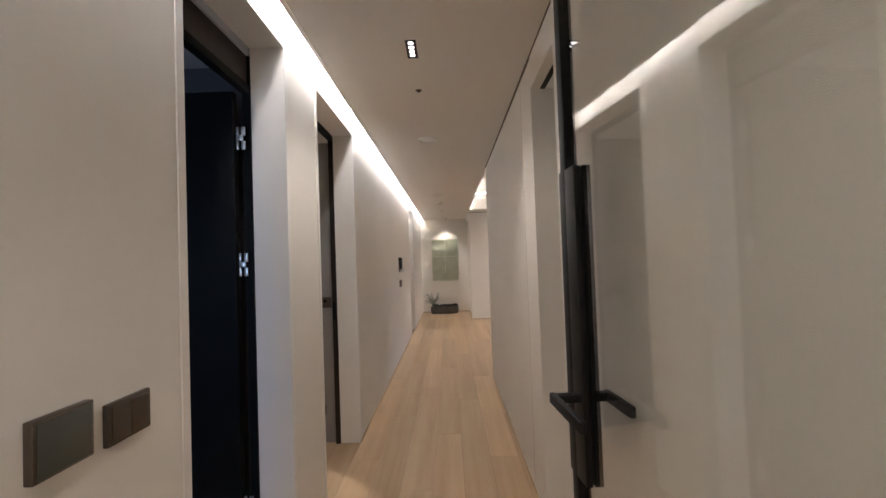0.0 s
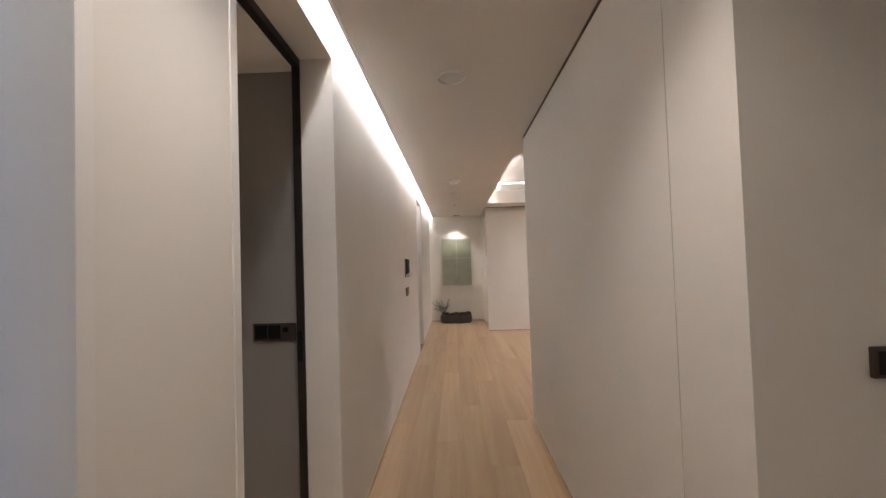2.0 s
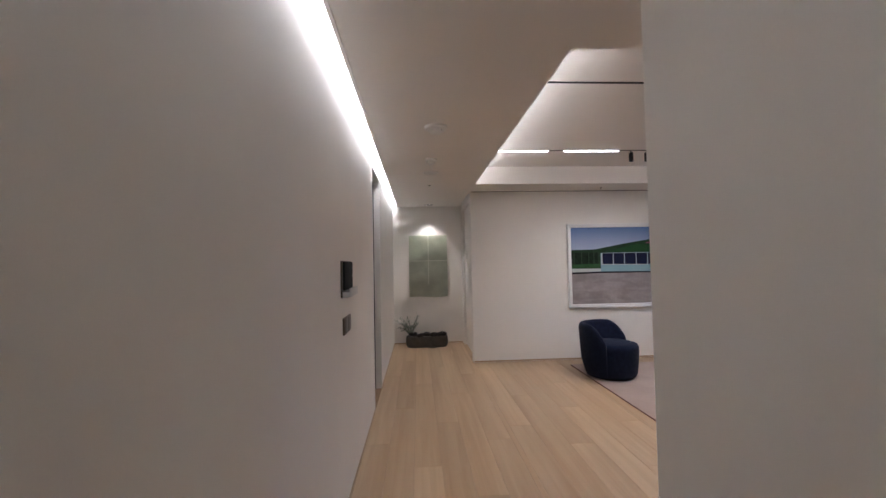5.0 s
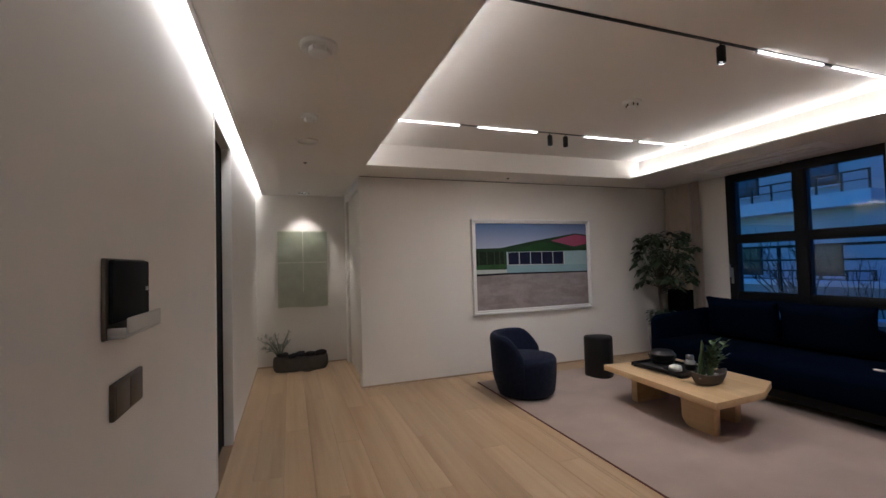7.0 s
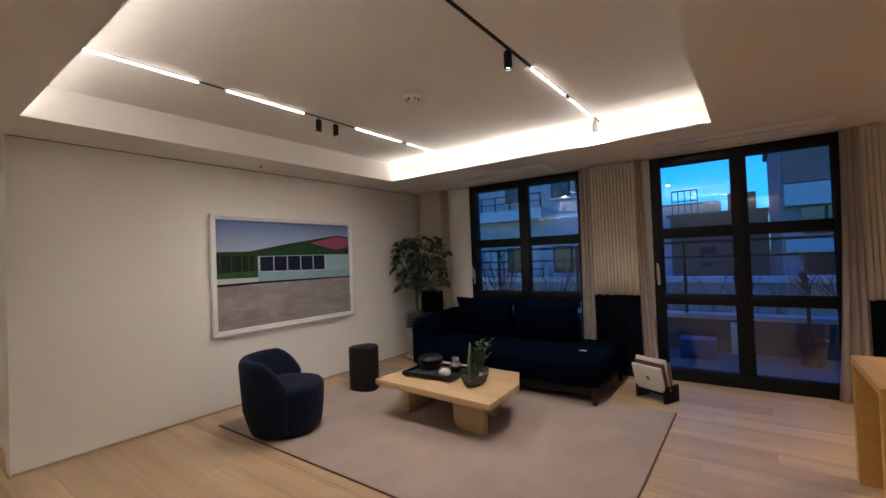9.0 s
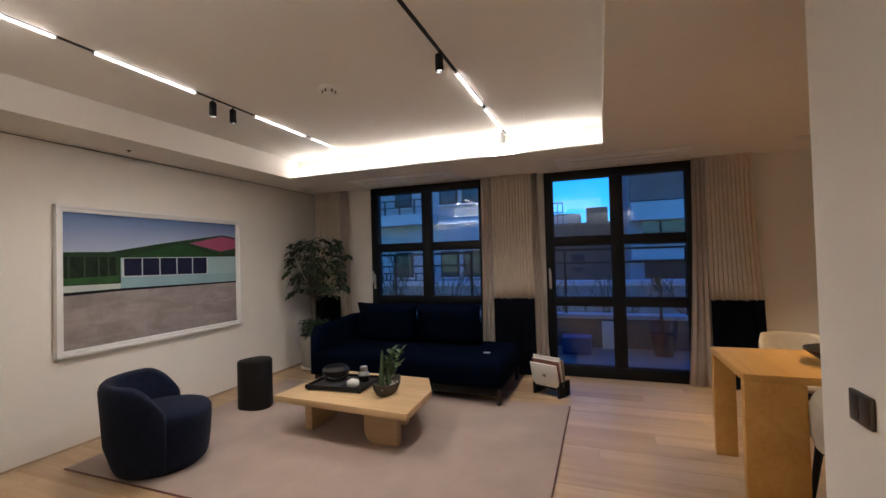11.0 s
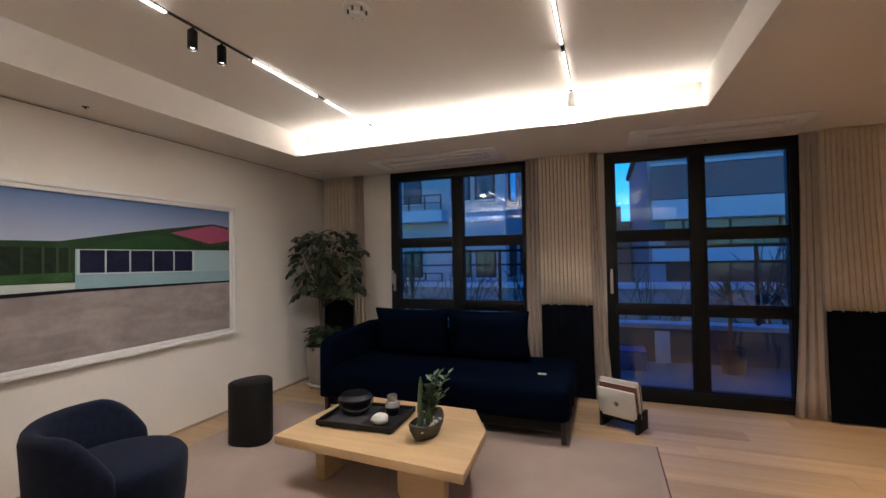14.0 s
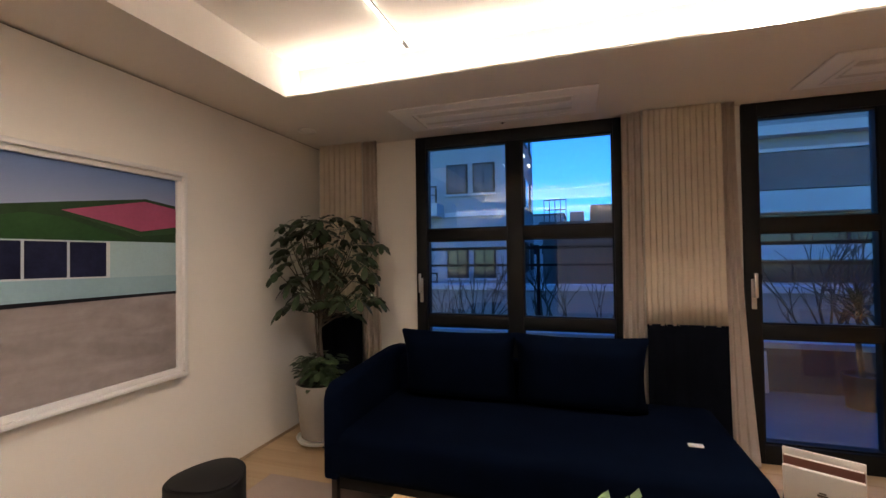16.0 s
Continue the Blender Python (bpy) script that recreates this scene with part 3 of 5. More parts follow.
def sofa():
    """A long dark sofa with one arm, two loose back cushions and an open end."""
    s = thing("sofa", "dark midnight-blue velvet sofa with an open daybed end", "sofa")
    y0, y1 = 6.64, 8.815
    part("seat", boxes((3.86, 4.88, y0, y1 - .02, .165, .425), r=.055), SOFA, s, crease=60)
    part("backrest", boxes((4.70, 4.90, 7.10, y1 - .01, .30, .665), r=.05), SOFA, s, crease=60)
    # Added black block that fills the space under the seat with shade.
    part("under_seat_shade", boxes((3.93, 4.82, y0 + .06, y1 - .07, .085, .17), r=.006), BLACK_WOOD, s, "black filler for the shade under the sofa")
    arm = bmesh.new()
    prism(arm, [(3.865, .17), (3.865, .60), (3.885, .655), (3.94, .69), (4.72, .735), (4.89, .72), (4.90, .17)], 8.70, y1, .03, "y", 3)
    part("armrest", arm, SOFA, s, crease=60)
    part("back_cushion", cushion(bmesh.new(), 4.62, 8.225, .655, .80, .24, .47, -8), SOFA, s, crease=70)
    part("back_cushion", cushion(bmesh.new(), 4.62, 7.435, .655, .80, .24, .47, -8), SOFA, s, crease=70)
    for x, y in ((3.91, 6.69), (3.925, 8.765), (4.82, 6.69), (4.82, 8.765)):
        part("leg", boxes((x - .018, x + .018, y - .018, y + .018, .012 if x < 4.08 else .0, .17), r=.003), LEG_WOOD, s, "dark walnut leg")
    return s


sofa()


# ---- small corridor fittings ----
def wall_plate(name, label, category, bm_rows, mat, keys=(), key_mat=None, r=.003):
    """A wall plate with its rockers or sockets."""
    t = thing(name, label, category)
    part("plate", boxes(bm_rows, r=r), mat, t)
    for k in keys:
        part("rocker", boxes(k, r=.0015), key_mat or mat, t)
    return t


wall_plate("thermostat", "square bronze thermostat plate with a dark display", "thermostat", (L, L + .018, .853, .975, 1.006, 1.112), BRONZE_PLATE, [(L + .018, L + .0205, .860, .968, 1.012, 1.106)], material("smoked_display", (0.085, 0.09, 0.075), 0.22, 0.3))
wall_plate("light_switch", "brushed bronze light switch plate beside the black door", "switch", (L, L + .012, 1.014, 1.138, .998, 1.086), BRONZE_PLATE, [(L + .012, L + .0145, 1.024, 1.074, 1.006, 1.078), (L + .012, L + .0145, 1.078, 1.128, 1.006, 1.078)])
wall_plate("light_switch", "bronze switch plate below the intercom", "switch", (L, L + .012, 6.17, 6.395, .992, 1.088), BRONZE_PLATE, [(L + .012, L + .0145, 6.18, 6.28, 1.0, 1.08), (L + .012, L + .0145, 6.284, 6.385, 1.0, 1.08)])
wall_plate("light_switch", "dark bronze switch plate with two rockers in the alcove", "switch", (.812, .930, 2.348, 2.36, 1.092, 1.158), BRONZE_PLATE, [(.822, .869, 2.3455, 2.348, 1.100, 1.150), (.873, .920, 2.3455, 2.348, 1.100, 1.150)], BLACK_METAL)
wall_plate("light_switch", "dark switch plate on the grey pantry wall", "switch", (-.998, -.800, D2[1] + .008, D2[1] + .02, 1.022, 1.104), BRONZE_PLATE, [(-.988, -.93, D2[1] + .005, D2[1] + .008, 1.031, 1.095), (-.926, -.868, D2[1] + .005, D2[1] + .008, 1.031, 1.095), (-.856, -.832, D2[1] + .004, D2[1] + .008, 1.062, 1.085)], BLACK_METAL)
wall_plate("wall_socket", "dark double socket low on the grey pantry wall", "socket", (-.965, -.858, D2[1] + .008, D2[1] + .02, .212, .285), BRONZE_PLATE, [(-.955, -.915, D2[1] + .005, D2[1] + .008, .225, .272), (-.908, -.868, D2[1] + .005, D2[1] + .008, .225, .272)], BLACK_METAL)
wall_plate("light_switch", "dark bronze switch plate on the wall end near the dining table", "switch", (1.445, 1.557, 5.06, 5.072, .918, 1.008), BRONZE_PLATE, [(1.455, 1.499, 5.072, 5.0745, .928, .998), (1.503, 1.547, 5.072, 5.0745, .928, .998)])


def intercom():
    """A flat black screen over a folded metal tray that holds the handset."""
    t = thing("intercom", "black glass intercom with a steel handset shelf", "intercom")
    part("back_plate", boxes((L, L + .010, 6.12, 6.43, 1.205, 1.412), r=.004), BRONZE_PLATE, t)
    part("screen", boxes((L + .010, L + .022, 6.135, 6.425, 1.245, 1.408), r=.006), BLACK_DOOR, t, "black glass screen")
    part("shelf", boxes((L + .010, L + .050, 6.13, 6.435, 1.208, 1.216), (L + .044, L + .050, 6.155, 6.435, 1.216, 1.258), (L + .010, L + .05, 6.13, 6.136, 1.216, 1.236), r=.002), STEEL, t, "satin steel shelf")
    part("button", boxes((L + .022, L + .025, 6.385, 6.405, 1.318, 1.330), r=.001), STEEL, t)
    return t


intercom()


def glass_door():
    """A clear door with slim black stiles, folded back towards the wall."""
    d = tagged(thing("door_5", "glass door with black metal frame folded back along the wall", "door", at=pose(.435, 1.29, 0, 0, 0, 4.4)), kind="structure")
    part("stile", boxes((-.017, .017, -.038, 0, .012, 2.385), r=.003), BLACK_METAL, d)
    part("stile", boxes((-.017, .017, -.900, -.862, .012, 2.385), r=.003), BLACK_METAL, d)
    part("rail", boxes((-.015, .015, -.862, -.038, .012, .05), r=.003), BLACK_METAL, d)
    part("rail", boxes((-.015, .015, -.862, -.038, 2.352, 2.385), r=.003), BLACK_METAL, d)
    p = part("pane", boxes((-.003, .003, -.862, -.038, .05, 2.352)), DOOR_GLASS, d)
    p.visible_shadow = False
    lock = part("lock_case", boxes((-.020, -.003, -.102, -.038, .80, 1.577), (.003, .023, -.102, -.038, .80, 1.577), (-.020, .020, -.038, .003, .80, 1.577), r=.002), BLACK_METAL, d)
    for side in (-1, 1):
        lever = bmesh.new()
        out = .086 if side < 0 else .050
        box(lever, min(side * .018, side * out), max(side * .018, side * out), -.096, -.074, 1.000, 1.022, r=.004)
        box(lever, min(side * (out - .008), side * (out + .008)), max(side * (out - .008), side * (out + .008)), -.270 if side < 0 else -.205, -.074, .998, 1.024, r=.004)
        part("lever", lever, BLACK_METAL, lock)
    return d


glass_door()
setting("trim_alcove_track", boxes((R + .05, R + .075, 1.68, 2.358, 2.231, 2.235)), BLACK_METAL)
setting("trim_alcove_groove", boxes((R + .150, R + .158, 1.68, 2.358, 2.232, 2.235)), GAP)
setting("trim_corridor_joint", boxes((R - .0015, R, 2.658, 2.661, .022, CH - .013)), material("panel_joint", (0.56, 0.52, 0.47), .8))


def ceiling_disc(label, category, name, x, y, z, r, h):
    t = thing(name, label, category)
    part("rim", lathe(bmesh.new(), [(r * .86, 0), (r * .9, -h), (r, -h * .7), (r, 0)], x, y, z, 32), PLASTIC, t)
    part("cap", lathe(bmesh.new(), [(0, -h * .75), (r * .6, -h * .75), (r * .78, -h * .5), (r * .8, 0)], x, y, z, 32), PLASTIC, t)
    return t


ceiling_disc("round white ventilation cover in the corridor ceiling", "vent", "ceiling_vent", -.034, 3.79, CH, .085, .012)
ceiling_disc("round white ventilation cover in the corridor ceiling", "vent", "ceiling_vent", -.013, 8.42, CH, .085, .010)
ceiling_disc("small round white speaker in the living room ceiling", "speaker", "ceiling_speaker", 4.63, 9.44, CH, .07, .010)
ceiling_disc("round white ventilation cover above the dining table", "vent", "ceiling_vent", 4.55, 4.03, CH, .085, .010)


def smoke_detector(label, x, y, z, r, slit=None):
    t = thing("smoke_detector", label, "smoke detector")
    part("base", lathe(bmesh.new(), [(0, 0), (r, 0), (r, -.014), (r * .92, -.020), (0, -.020)], x, y, z, 32), PLASTIC, t)
    part("sensor_head", lathe(bmesh.new(), [(r * .55, -.020), (r * .55, -.042), (r * .42, -.050), (0, -.050)], x, y, z, 28), PLASTIC, t)
    # slit colours the ribs dark, for the shade in the detector's openings.
    for k in range(6):
        a = k * 1.0472
        part("rib", boxes((x + r * .62 * math.cos(a) - .004, x + r * .62 * math.cos(a) + .004, y + r * .62 * math.sin(a) - .004, y + r * .62 * math.sin(a) + .004, z - .040, z - .019)), slit or PLASTIC, t)
    return t


smoke_detector("round white smoke detector on the corridor ceiling", -.02, 6.85, CH, .085)
smoke_detector("small white smoke detector on the corridor ceiling", -.023, 7.82, CH, .058)
smoke_detector("round white smoke detector on the raised ceiling", 2.43, 7.48, UP, .07, BRONZE_PLATE)


def sprinkler(x, y):
    t = thing("sprinkler", "small recessed sprinkler head in the white ceiling", "sprinkler", "sprinklers")
    part("collar", lathe(bmesh.new(), [(.010, -.004), (.018, -.003), (.020, 0)], x, y, CH, 20), BRONZE_PLATE, t)
    part("nozzle", lathe(bmesh.new(), [(0, -.012), (.006, -.012), (.007, 0)], x, y, CH, 12), BLACK_METAL, t)
    return t


for _x, _y in ((-.036, 2.73), (-.008, 9.18), (2.38, 9.456), (4.948, 5.53), (4.95, 7.95)):
    sprinkler(_x, _y)


def slot_downlight(label, x, y, wx, wy, watts, aim, spread, colour=(1.0, .86, .70)):
    """A recessed two-lamp fitting with a black surround, and its beam."""
    t = thing("downlight", label, "downlight", "recessed downlights")
    part("surround", boxes((x - wx / 2, x + wx / 2, y - wy / 2, y - wy / 2 + .008, CH - .004, CH + .002), (x - wx / 2, x + wx / 2, y + wy / 2 - .008, y + wy / 2, CH - .004, CH + .002),
                           (x - wx / 2, x - wx / 2 + .008, y - wy / 2 + .008, y + wy / 2 - .008, CH - .004, CH + .002), (x + wx / 2 - .008, x + wx / 2, y - wy / 2 + .008, y + wy / 2 - .008, CH - .004, CH + .002)), BLACK_METAL, t)
    part("reflector", boxes((x - wx / 2 + .008, x + wx / 2 - .008, y - wy / 2 + .008, y + wy / 2 - .008, CH - .0015, CH)), BRONZE_PLATE, t)
    n = max(1, round(max(wx, wy) / .045))
    for k in range(n):
        o = (k - (n - 1) / 2) * .04
        part("lamp", lathe(bmesh.new(), [(0, -.003), (.011, -.003), (.012, -.0015)], x + (o if wx > wy else 0), y + (0 if wx > wy else o), CH, 14), LENS_LIGHT, t)
    lamp = bpy.data.lights.new("downlight_beam", "SPOT")
    lamp.energy, lamp.spot_size, lamp.spot_blend, lamp.shadow_soft_size, lamp.color = watts, radians(spread), .6, .03, colour
    new("downlight_beam", lamp).matrix_basis = look((x, y, CH - .02), aim)
    return t


slot_downlight("black four-lamp recessed downlight in the corridor ceiling", -.034, 2.22, .052, .175, 19.0, (-.03, 2.22, 0), 124)
# Unseen downlight south of the walk, added to brighten the near corridor walls.
slot_downlight("black four-lamp recessed downlight in the corridor ceiling", -.034, -.35, .052, .175, 30.0, (-.03, -.1, 0), 120)
slot_downlight("black recessed accent light over the green artwork", .03, 10.98, .14, .05, 42.0, (.02, 11.06, .0), 78)
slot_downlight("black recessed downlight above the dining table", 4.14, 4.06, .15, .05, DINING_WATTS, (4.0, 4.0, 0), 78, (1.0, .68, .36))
# Second dining downlight is unseen, added to light the table and ceiling.
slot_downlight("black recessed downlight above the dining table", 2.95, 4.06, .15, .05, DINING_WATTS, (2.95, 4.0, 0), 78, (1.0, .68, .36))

pantry_lamp = thing("downlight", "round white downlight lit in the pantry ceiling", "downlight")
part("ring", lathe(bmesh.new(), [(.032, -.003), (.046, -.003), (.048, 0)], -2.18, 4.25, 2.29, 24), PLASTIC, pantry_lamp)
part("lamp", lathe(bmesh.new(), [(0, -.004), (.03, -.004), (.032, 0)], -2.18, 4.25, 2.29, 20), LENS_LIGHT, pantry_lamp)
_lamp = bpy.data.lights.new("pantry_beam", "SPOT")
_lamp.energy, _lamp.spot_size, _lamp.spot_blend, _lamp.shadow_soft_size, _lamp.color = 130.0, radians(150), .8, .04, (1.0, .88, .74)
new("pantry_beam", _lamp).matrix_basis = look((-2.18, 4.25, 2.20), (-2.18, 4.25, 0))

# Pantry: a white panel low on the wall, a grey strip, and strip tiles above it.
setting("wall_pantry_panel", boxes((-4.05, -1.2, 5.268, 5.30, .012, 1.002), r=.002), WHITE_GLOSS)
setting("trim_pantry_strip", boxes((-4.05, -1.2, 5.286, 5.30, 1.008, 1.066)), GREY_WALL)
wall_plate("wall_socket", "dark double socket low on the white pantry panel", "socket", (-2.94, -2.83, 5.256, 5.268, .165, .25), BRONZE_PLATE, [(-2.93, -2.89, 5.253, 5.256, .18, .235), (-2.88, -2.84, 5.253, 5.256, .18, .235)], BLACK_METAL)
splash = tagged(thing("tile_splashback", "pale glazed strip tiles in staggered rows", "tiles"), kind="structure")
for _r in range(6):
    _x = -3.46 - .16 * ((_r * 2) % 5)
    while _x < -2.0:
        a, b = max(_x, -3.46), min(_x + .62, -1.98)
        if b - a > .02:
            part("tile", boxes((a + .002, b - .002, 5.284 - .003 * ((_r * 3 + int(_x * 10)) % 3), 5.298, 1.072 + _r * .094, 1.162 + _r * .094)), TILE, splash)
        _x += .62


# ---- corridor's end: artwork and stone trough ----
GREEN_PAPER = material("sage_paper", (0.54, 0.555, 0.43), 0.9, vary=0.10, scale=7, fine=200, bump=0.3)
GREEN_DARK = material("sage_paper_deep", (0.49, 0.52, 0.39), 0.9, vary=0.10, scale=7, fine=200, bump=0.3)
GREEN_LINE = material("pale_thread", (0.72, 0.73, 0.60), 0.9, vary=0.15, scale=30)


def wavy_sheet(x0, x1, z0, z1, y, seed=0.0, sag=0.0):
    """A hanging sheet that bows a little away from the wall."""
    b = bmesh.new()
    nx, nz, rows = 14, 18, []
    for j in range(nz + 1):
        row = []
        for i in range(nx + 1):
            u, v = i / nx, j / nz
            x, z = x0 + (x1 - x0) * u, z0 + (z1 - z0) * v
            bow = .008 * math.sin(u * 5 + seed) * (1 - v) + .006 * math.sin(v * 4 + seed)
            row.append(b.verts.new((x, y - .010 - bow, z + sag * math.sin(u * 6.0 + seed) * (1 - v))))
        rows.append(row)
    for p, q in zip(rows, rows[1:]):
        for k in range(nx):
            b.faces.new((p[k], p[k + 1], q[k + 1], q[k]))
    bmesh.ops.solidify(b, geom=b.faces[:], thickness=.003)
    bmesh.ops.recalc_face_normals(b, faces=b.faces[:])
    return b


art = thing("artwork", "sage green hanging artwork with pale crossing lines", "artwork")
part("sheet", wavy_sheet(-.325, .345, .815, 1.885, END_Y - .012, .6, .008), GREEN_PAPER, art)
part("overlay", wavy_sheet(-.318, .338, 1.455, 1.88, END_Y - .020, .6), GREEN_DARK, art)
part("thread", boxes((.006, .018, END_Y - .046, END_Y - .041, 1.03, 1.884)), GREEN_LINE, art, "pale vertical thread")
part("thread", boxes((-.318, .34, END_Y - .048, END_Y - .043, 1.438, 1.450)), GREEN_LINE, art, "pale horizontal thread")
part("hanging_rail", boxes((-.325, .345, END_Y - .022, END_Y, 1.885, 1.893)), GREEN_LINE, art)

STONE = material("dark_basalt", (0.078, 0.069, 0.060), 0.85, vary=0.25, scale=14, fine=90, bump=0.6, bump_size=.006)
CHARCOAL = material("charcoal_lumps", (0.016, 0.015, 0.015), 0.8, vary=0.3, scale=20, fine=90, bump=0.6, bump_size=.006)


def rock(bm, x, y, z, rx, ry, rz, seed):
    """An uneven stone."""
    b = bmesh.new()
    bmesh.ops.create_icosphere(b, subdivisions=3, radius=1)
    for v in b.verts:
        k = 1 + .28 * noise.noise(v.co * 1.3 + Vector((seed * 7.1, seed * 3.3, 0))) + .08 * noise.noise(v.co * 4 + Vector((seed, 0, 0)))
        v.co = Vector((v.co.x * rx * k, v.co.y * ry * k, v.co.z * rz * k))
    put_into(bm, b, Matrix.Translation((x, y, z)))
    return bm


trough = thing("stone_trough", "dark stone trough of charcoal pieces by the wall", "planter")
_b = bmesh.new()
_out = []
for _k in range(40):
    _a = 6.28318 * _k / 40
    _c, _s = math.cos(_a), math.sin(_a)
    _out.append((math.copysign(abs(_c) ** .5, _c), math.copysign(abs(_s) ** .6, _s)))
_prof = ((.90, 0.0), (.97, .03), (1.0, .09), (.985, .165), (.965, .180), (.90, .178), (.86, .15))
_rings = [[_b.verts.new((-.04 + .355 * s * u, 10.96 + .135 * s * v, h)) for u, v in _out] for s, h in _prof]
for _p, _q in zip(_rings, _rings[1:]):
    for _k in range(40):
        _b.faces.new((_p[_k], _p[(_k + 1) % 40], _q[(_k + 1) % 40], _q[_k]))
_b.faces.new(_rings[0])
_b.faces.new(_rings[-1])
bmesh.ops.recalc_face_normals(_b, faces=_b.faces[:])
part("trough", _b, STONE, trough)
_r = random.Random(11)
for _k in range(15):
    _x = -.30 + .55 * _k / 14
    part("charcoal_piece", rock(bmesh.new(), _x + _r.uniform(-.02, .02), 10.96 + _r.uniform(-.06, .06), .185 + _r.uniform(0, .03), _r.uniform(.035, .065), _r.uniform(.03, .05), _r.uniform(.02, .035), _k), CHARCOAL, trough)

TWIG = material("grey_green_twig", (0.16, 0.18, 0.14), 0.8, vary=0.2)
NEEDLE = material("grey_green_leaf", (0.25, 0.29, 0.235), 0.7, vary=0.2, random_amount=.2, island=True)


def leaf_blade(bm, base, tip, width, bend=0.0):
    """A narrow leaf between two points, folded along its rib."""
    base, tip = Vector(base), Vector(tip)
    d = tip - base
    side = d.cross(Vector((.2, .3, 1))).normalized() * width
    up = side.cross(d).normalized() * width * .5
    mid = base + d * .5 + up * bend
    v = [bm.verts.new(p) for p in (base, mid + side, tip, mid - side, mid - up * .4)]
    bm.faces.new((v[0], v[1], v[4]))
    bm.faces.new((v[1], v[2], v[4]))
    bm.faces.new((v[2], v[3], v[4]))
    bm.faces.new((v[3], v[0], v[4]))


branch = thing("dried_branch", "grey-green dried branch leaning over the trough", "branch")
_t, _l = bmesh.new(), bmesh.new()
for _k in range(22):
    _end = Vector((-.56 + .40 * _k / 21 + _r.uniform(-.02, .02), 10.95 + _r.uniform(-.12, .08), .24 + _r.uniform(.0, .28)))
    _mid = Vector((-.30, 10.97, .17)).lerp(_end, .5) + Vector((0, 0, .06))
    tube(_t, [(-.30, 10.97, .17), _mid, _end], [.006, .004, .002], 6)
    for _j in range(14):
        _p = _mid.lerp(_end, _j / 13)
        leaf_blade(_l, _p, _p + Vector((_r.uniform(-.06, .06), _r.uniform(-.05, .05), _r.uniform(-.01, .06))), .007)
part("twigs", _t, TWIG, branch)
part("needles", _l, NEEDLE, branch)
slab = thing("stone_slab", "thin dark stone slab lying beside the trough", "stone")
part("slab", rock(bmesh.new(), .05, 10.78, .012, .07, .03, .012, 3), STONE, slab)


# ---- living room: the large framed picture ----
def framed_picture():
    """A white box frame round a flat printed view of a low building."""
    x0, x1, z0, z1, y = 1.955, 3.73, .723, 1.915, PICTURE_Y
    p = thing("framed_picture", "large white-framed print of a low green building with a pink roof", "picture")
    w, rim = .052, .024
    white = material("white_frame_lacquer", (0.76, 0.75, 0.74), 0.35, vary=0.015)

    def border(g0, g1, ya, yb):
        return boxes((x0 + g0, x1 - g0, ya, yb, z0 + g0, z0 + g1), (x0 + g0, x1 - g0, ya, yb, z1 - g1, z1 - g0), (x0 + g0, x0 + g1, ya, yb, z0 + g1, z1 - g1), (x1 - g1, x1 - g0, ya, yb, z0 + g1, z1 - g1), r=.002)

    part("frame", border(0, rim, y - .048, y - .001), white, p)
    part("inner_moulding", border(rim, w, y - .030, y - .001), white, p)
    ix0, ix1, iz0, iz1 = x0 + w, x1 - w, z0 + w, z1 - w

    def ink(name, colour, vary=.06, scale=5.0, fine=60.0):
        return material(name, colour, .5, vary=vary, scale=scale, fine=fine, bump=.0, spec=.1)

    def field(name, outline, mat, layer):
        pts = [(ix0 + (ix1 - ix0) * u, iz1 - (iz1 - iz0) * v) for u, v in outline]
        part(name, prism(bmesh.new(), pts, y - .012 - .0012 * layer, y - .0108 - .0012 * layer, axis="y"), mat, p)

    def streaked(name):
        """Bare ground in the print: long pale streaks over grey-brown."""
        m = material(name, (.272, .236, .230), .5, vary=.16, scale=5.0, fine=26.0, bump=0.0, spec=.1)
        nn, ll = m.node_tree.nodes, m.node_tree.links
        mp, ns, rm, hs = nn.new("ShaderNodeMapping"), nn.new("ShaderNodeTexNoise"), nn.new("ShaderNodeMapRange"), nn.new("ShaderNodeHueSaturation")
        mp.inputs["Scale"].default_value = (1.2, 1.0, 4.5)
        ns.inputs["Scale"].default_value, ns.inputs["Detail"].default_value, ns.inputs["Distortion"].default_value = 2.2, 5.0, .8
        rm.inputs["From Min"].default_value, rm.inputs["From Max"].default_value = .38, .68
        rm.inputs["To Min"].default_value, rm.inputs["To Max"].default_value = .90, 1.16
        tex = nn.new("ShaderNodeTexCoord")
        ll.new(tex.outputs["Object"], mp.inputs["Vector"])
        ll.new(mp.outputs["Vector"], ns.inputs["Vector"])
        ll.new(ns.outputs["Fac"], rm.inputs["Value"])
        bsdf = nn["Principled BSDF"]
        first = bsdf.inputs["Base Color"].links[0].from_socket
        ll.new(first, hs.inputs["Color"])
        ll.new(rm.outputs["Result"], hs.inputs["Value"])
        ll.new(hs.outputs["Color"], bsdf.inputs["Base Color"])
        return m

    sky_m = bpy.data.materials.new("printed_sky")
    sky_m.use_nodes = True
    n, l = sky_m.node_tree.nodes, sky_m.node_tree.links
    co, sep, rmp, ramp = n.new("ShaderNodeTexCoord"), n.new("ShaderNodeSeparateXYZ"), n.new("ShaderNodeMapRange"), n.new("ShaderNodeValToRGB")
    rmp.inputs["From Min"].default_value, rmp.inputs["From Max"].default_value = 1.45, 1.87
    ramp.color_ramp.elements[0].color, ramp.color_ramp.elements[1].color = (.42, .44, .56, 1), (.11, .18, .36, 1)
    l.new(co.outputs["Object"], sep.inputs[0])
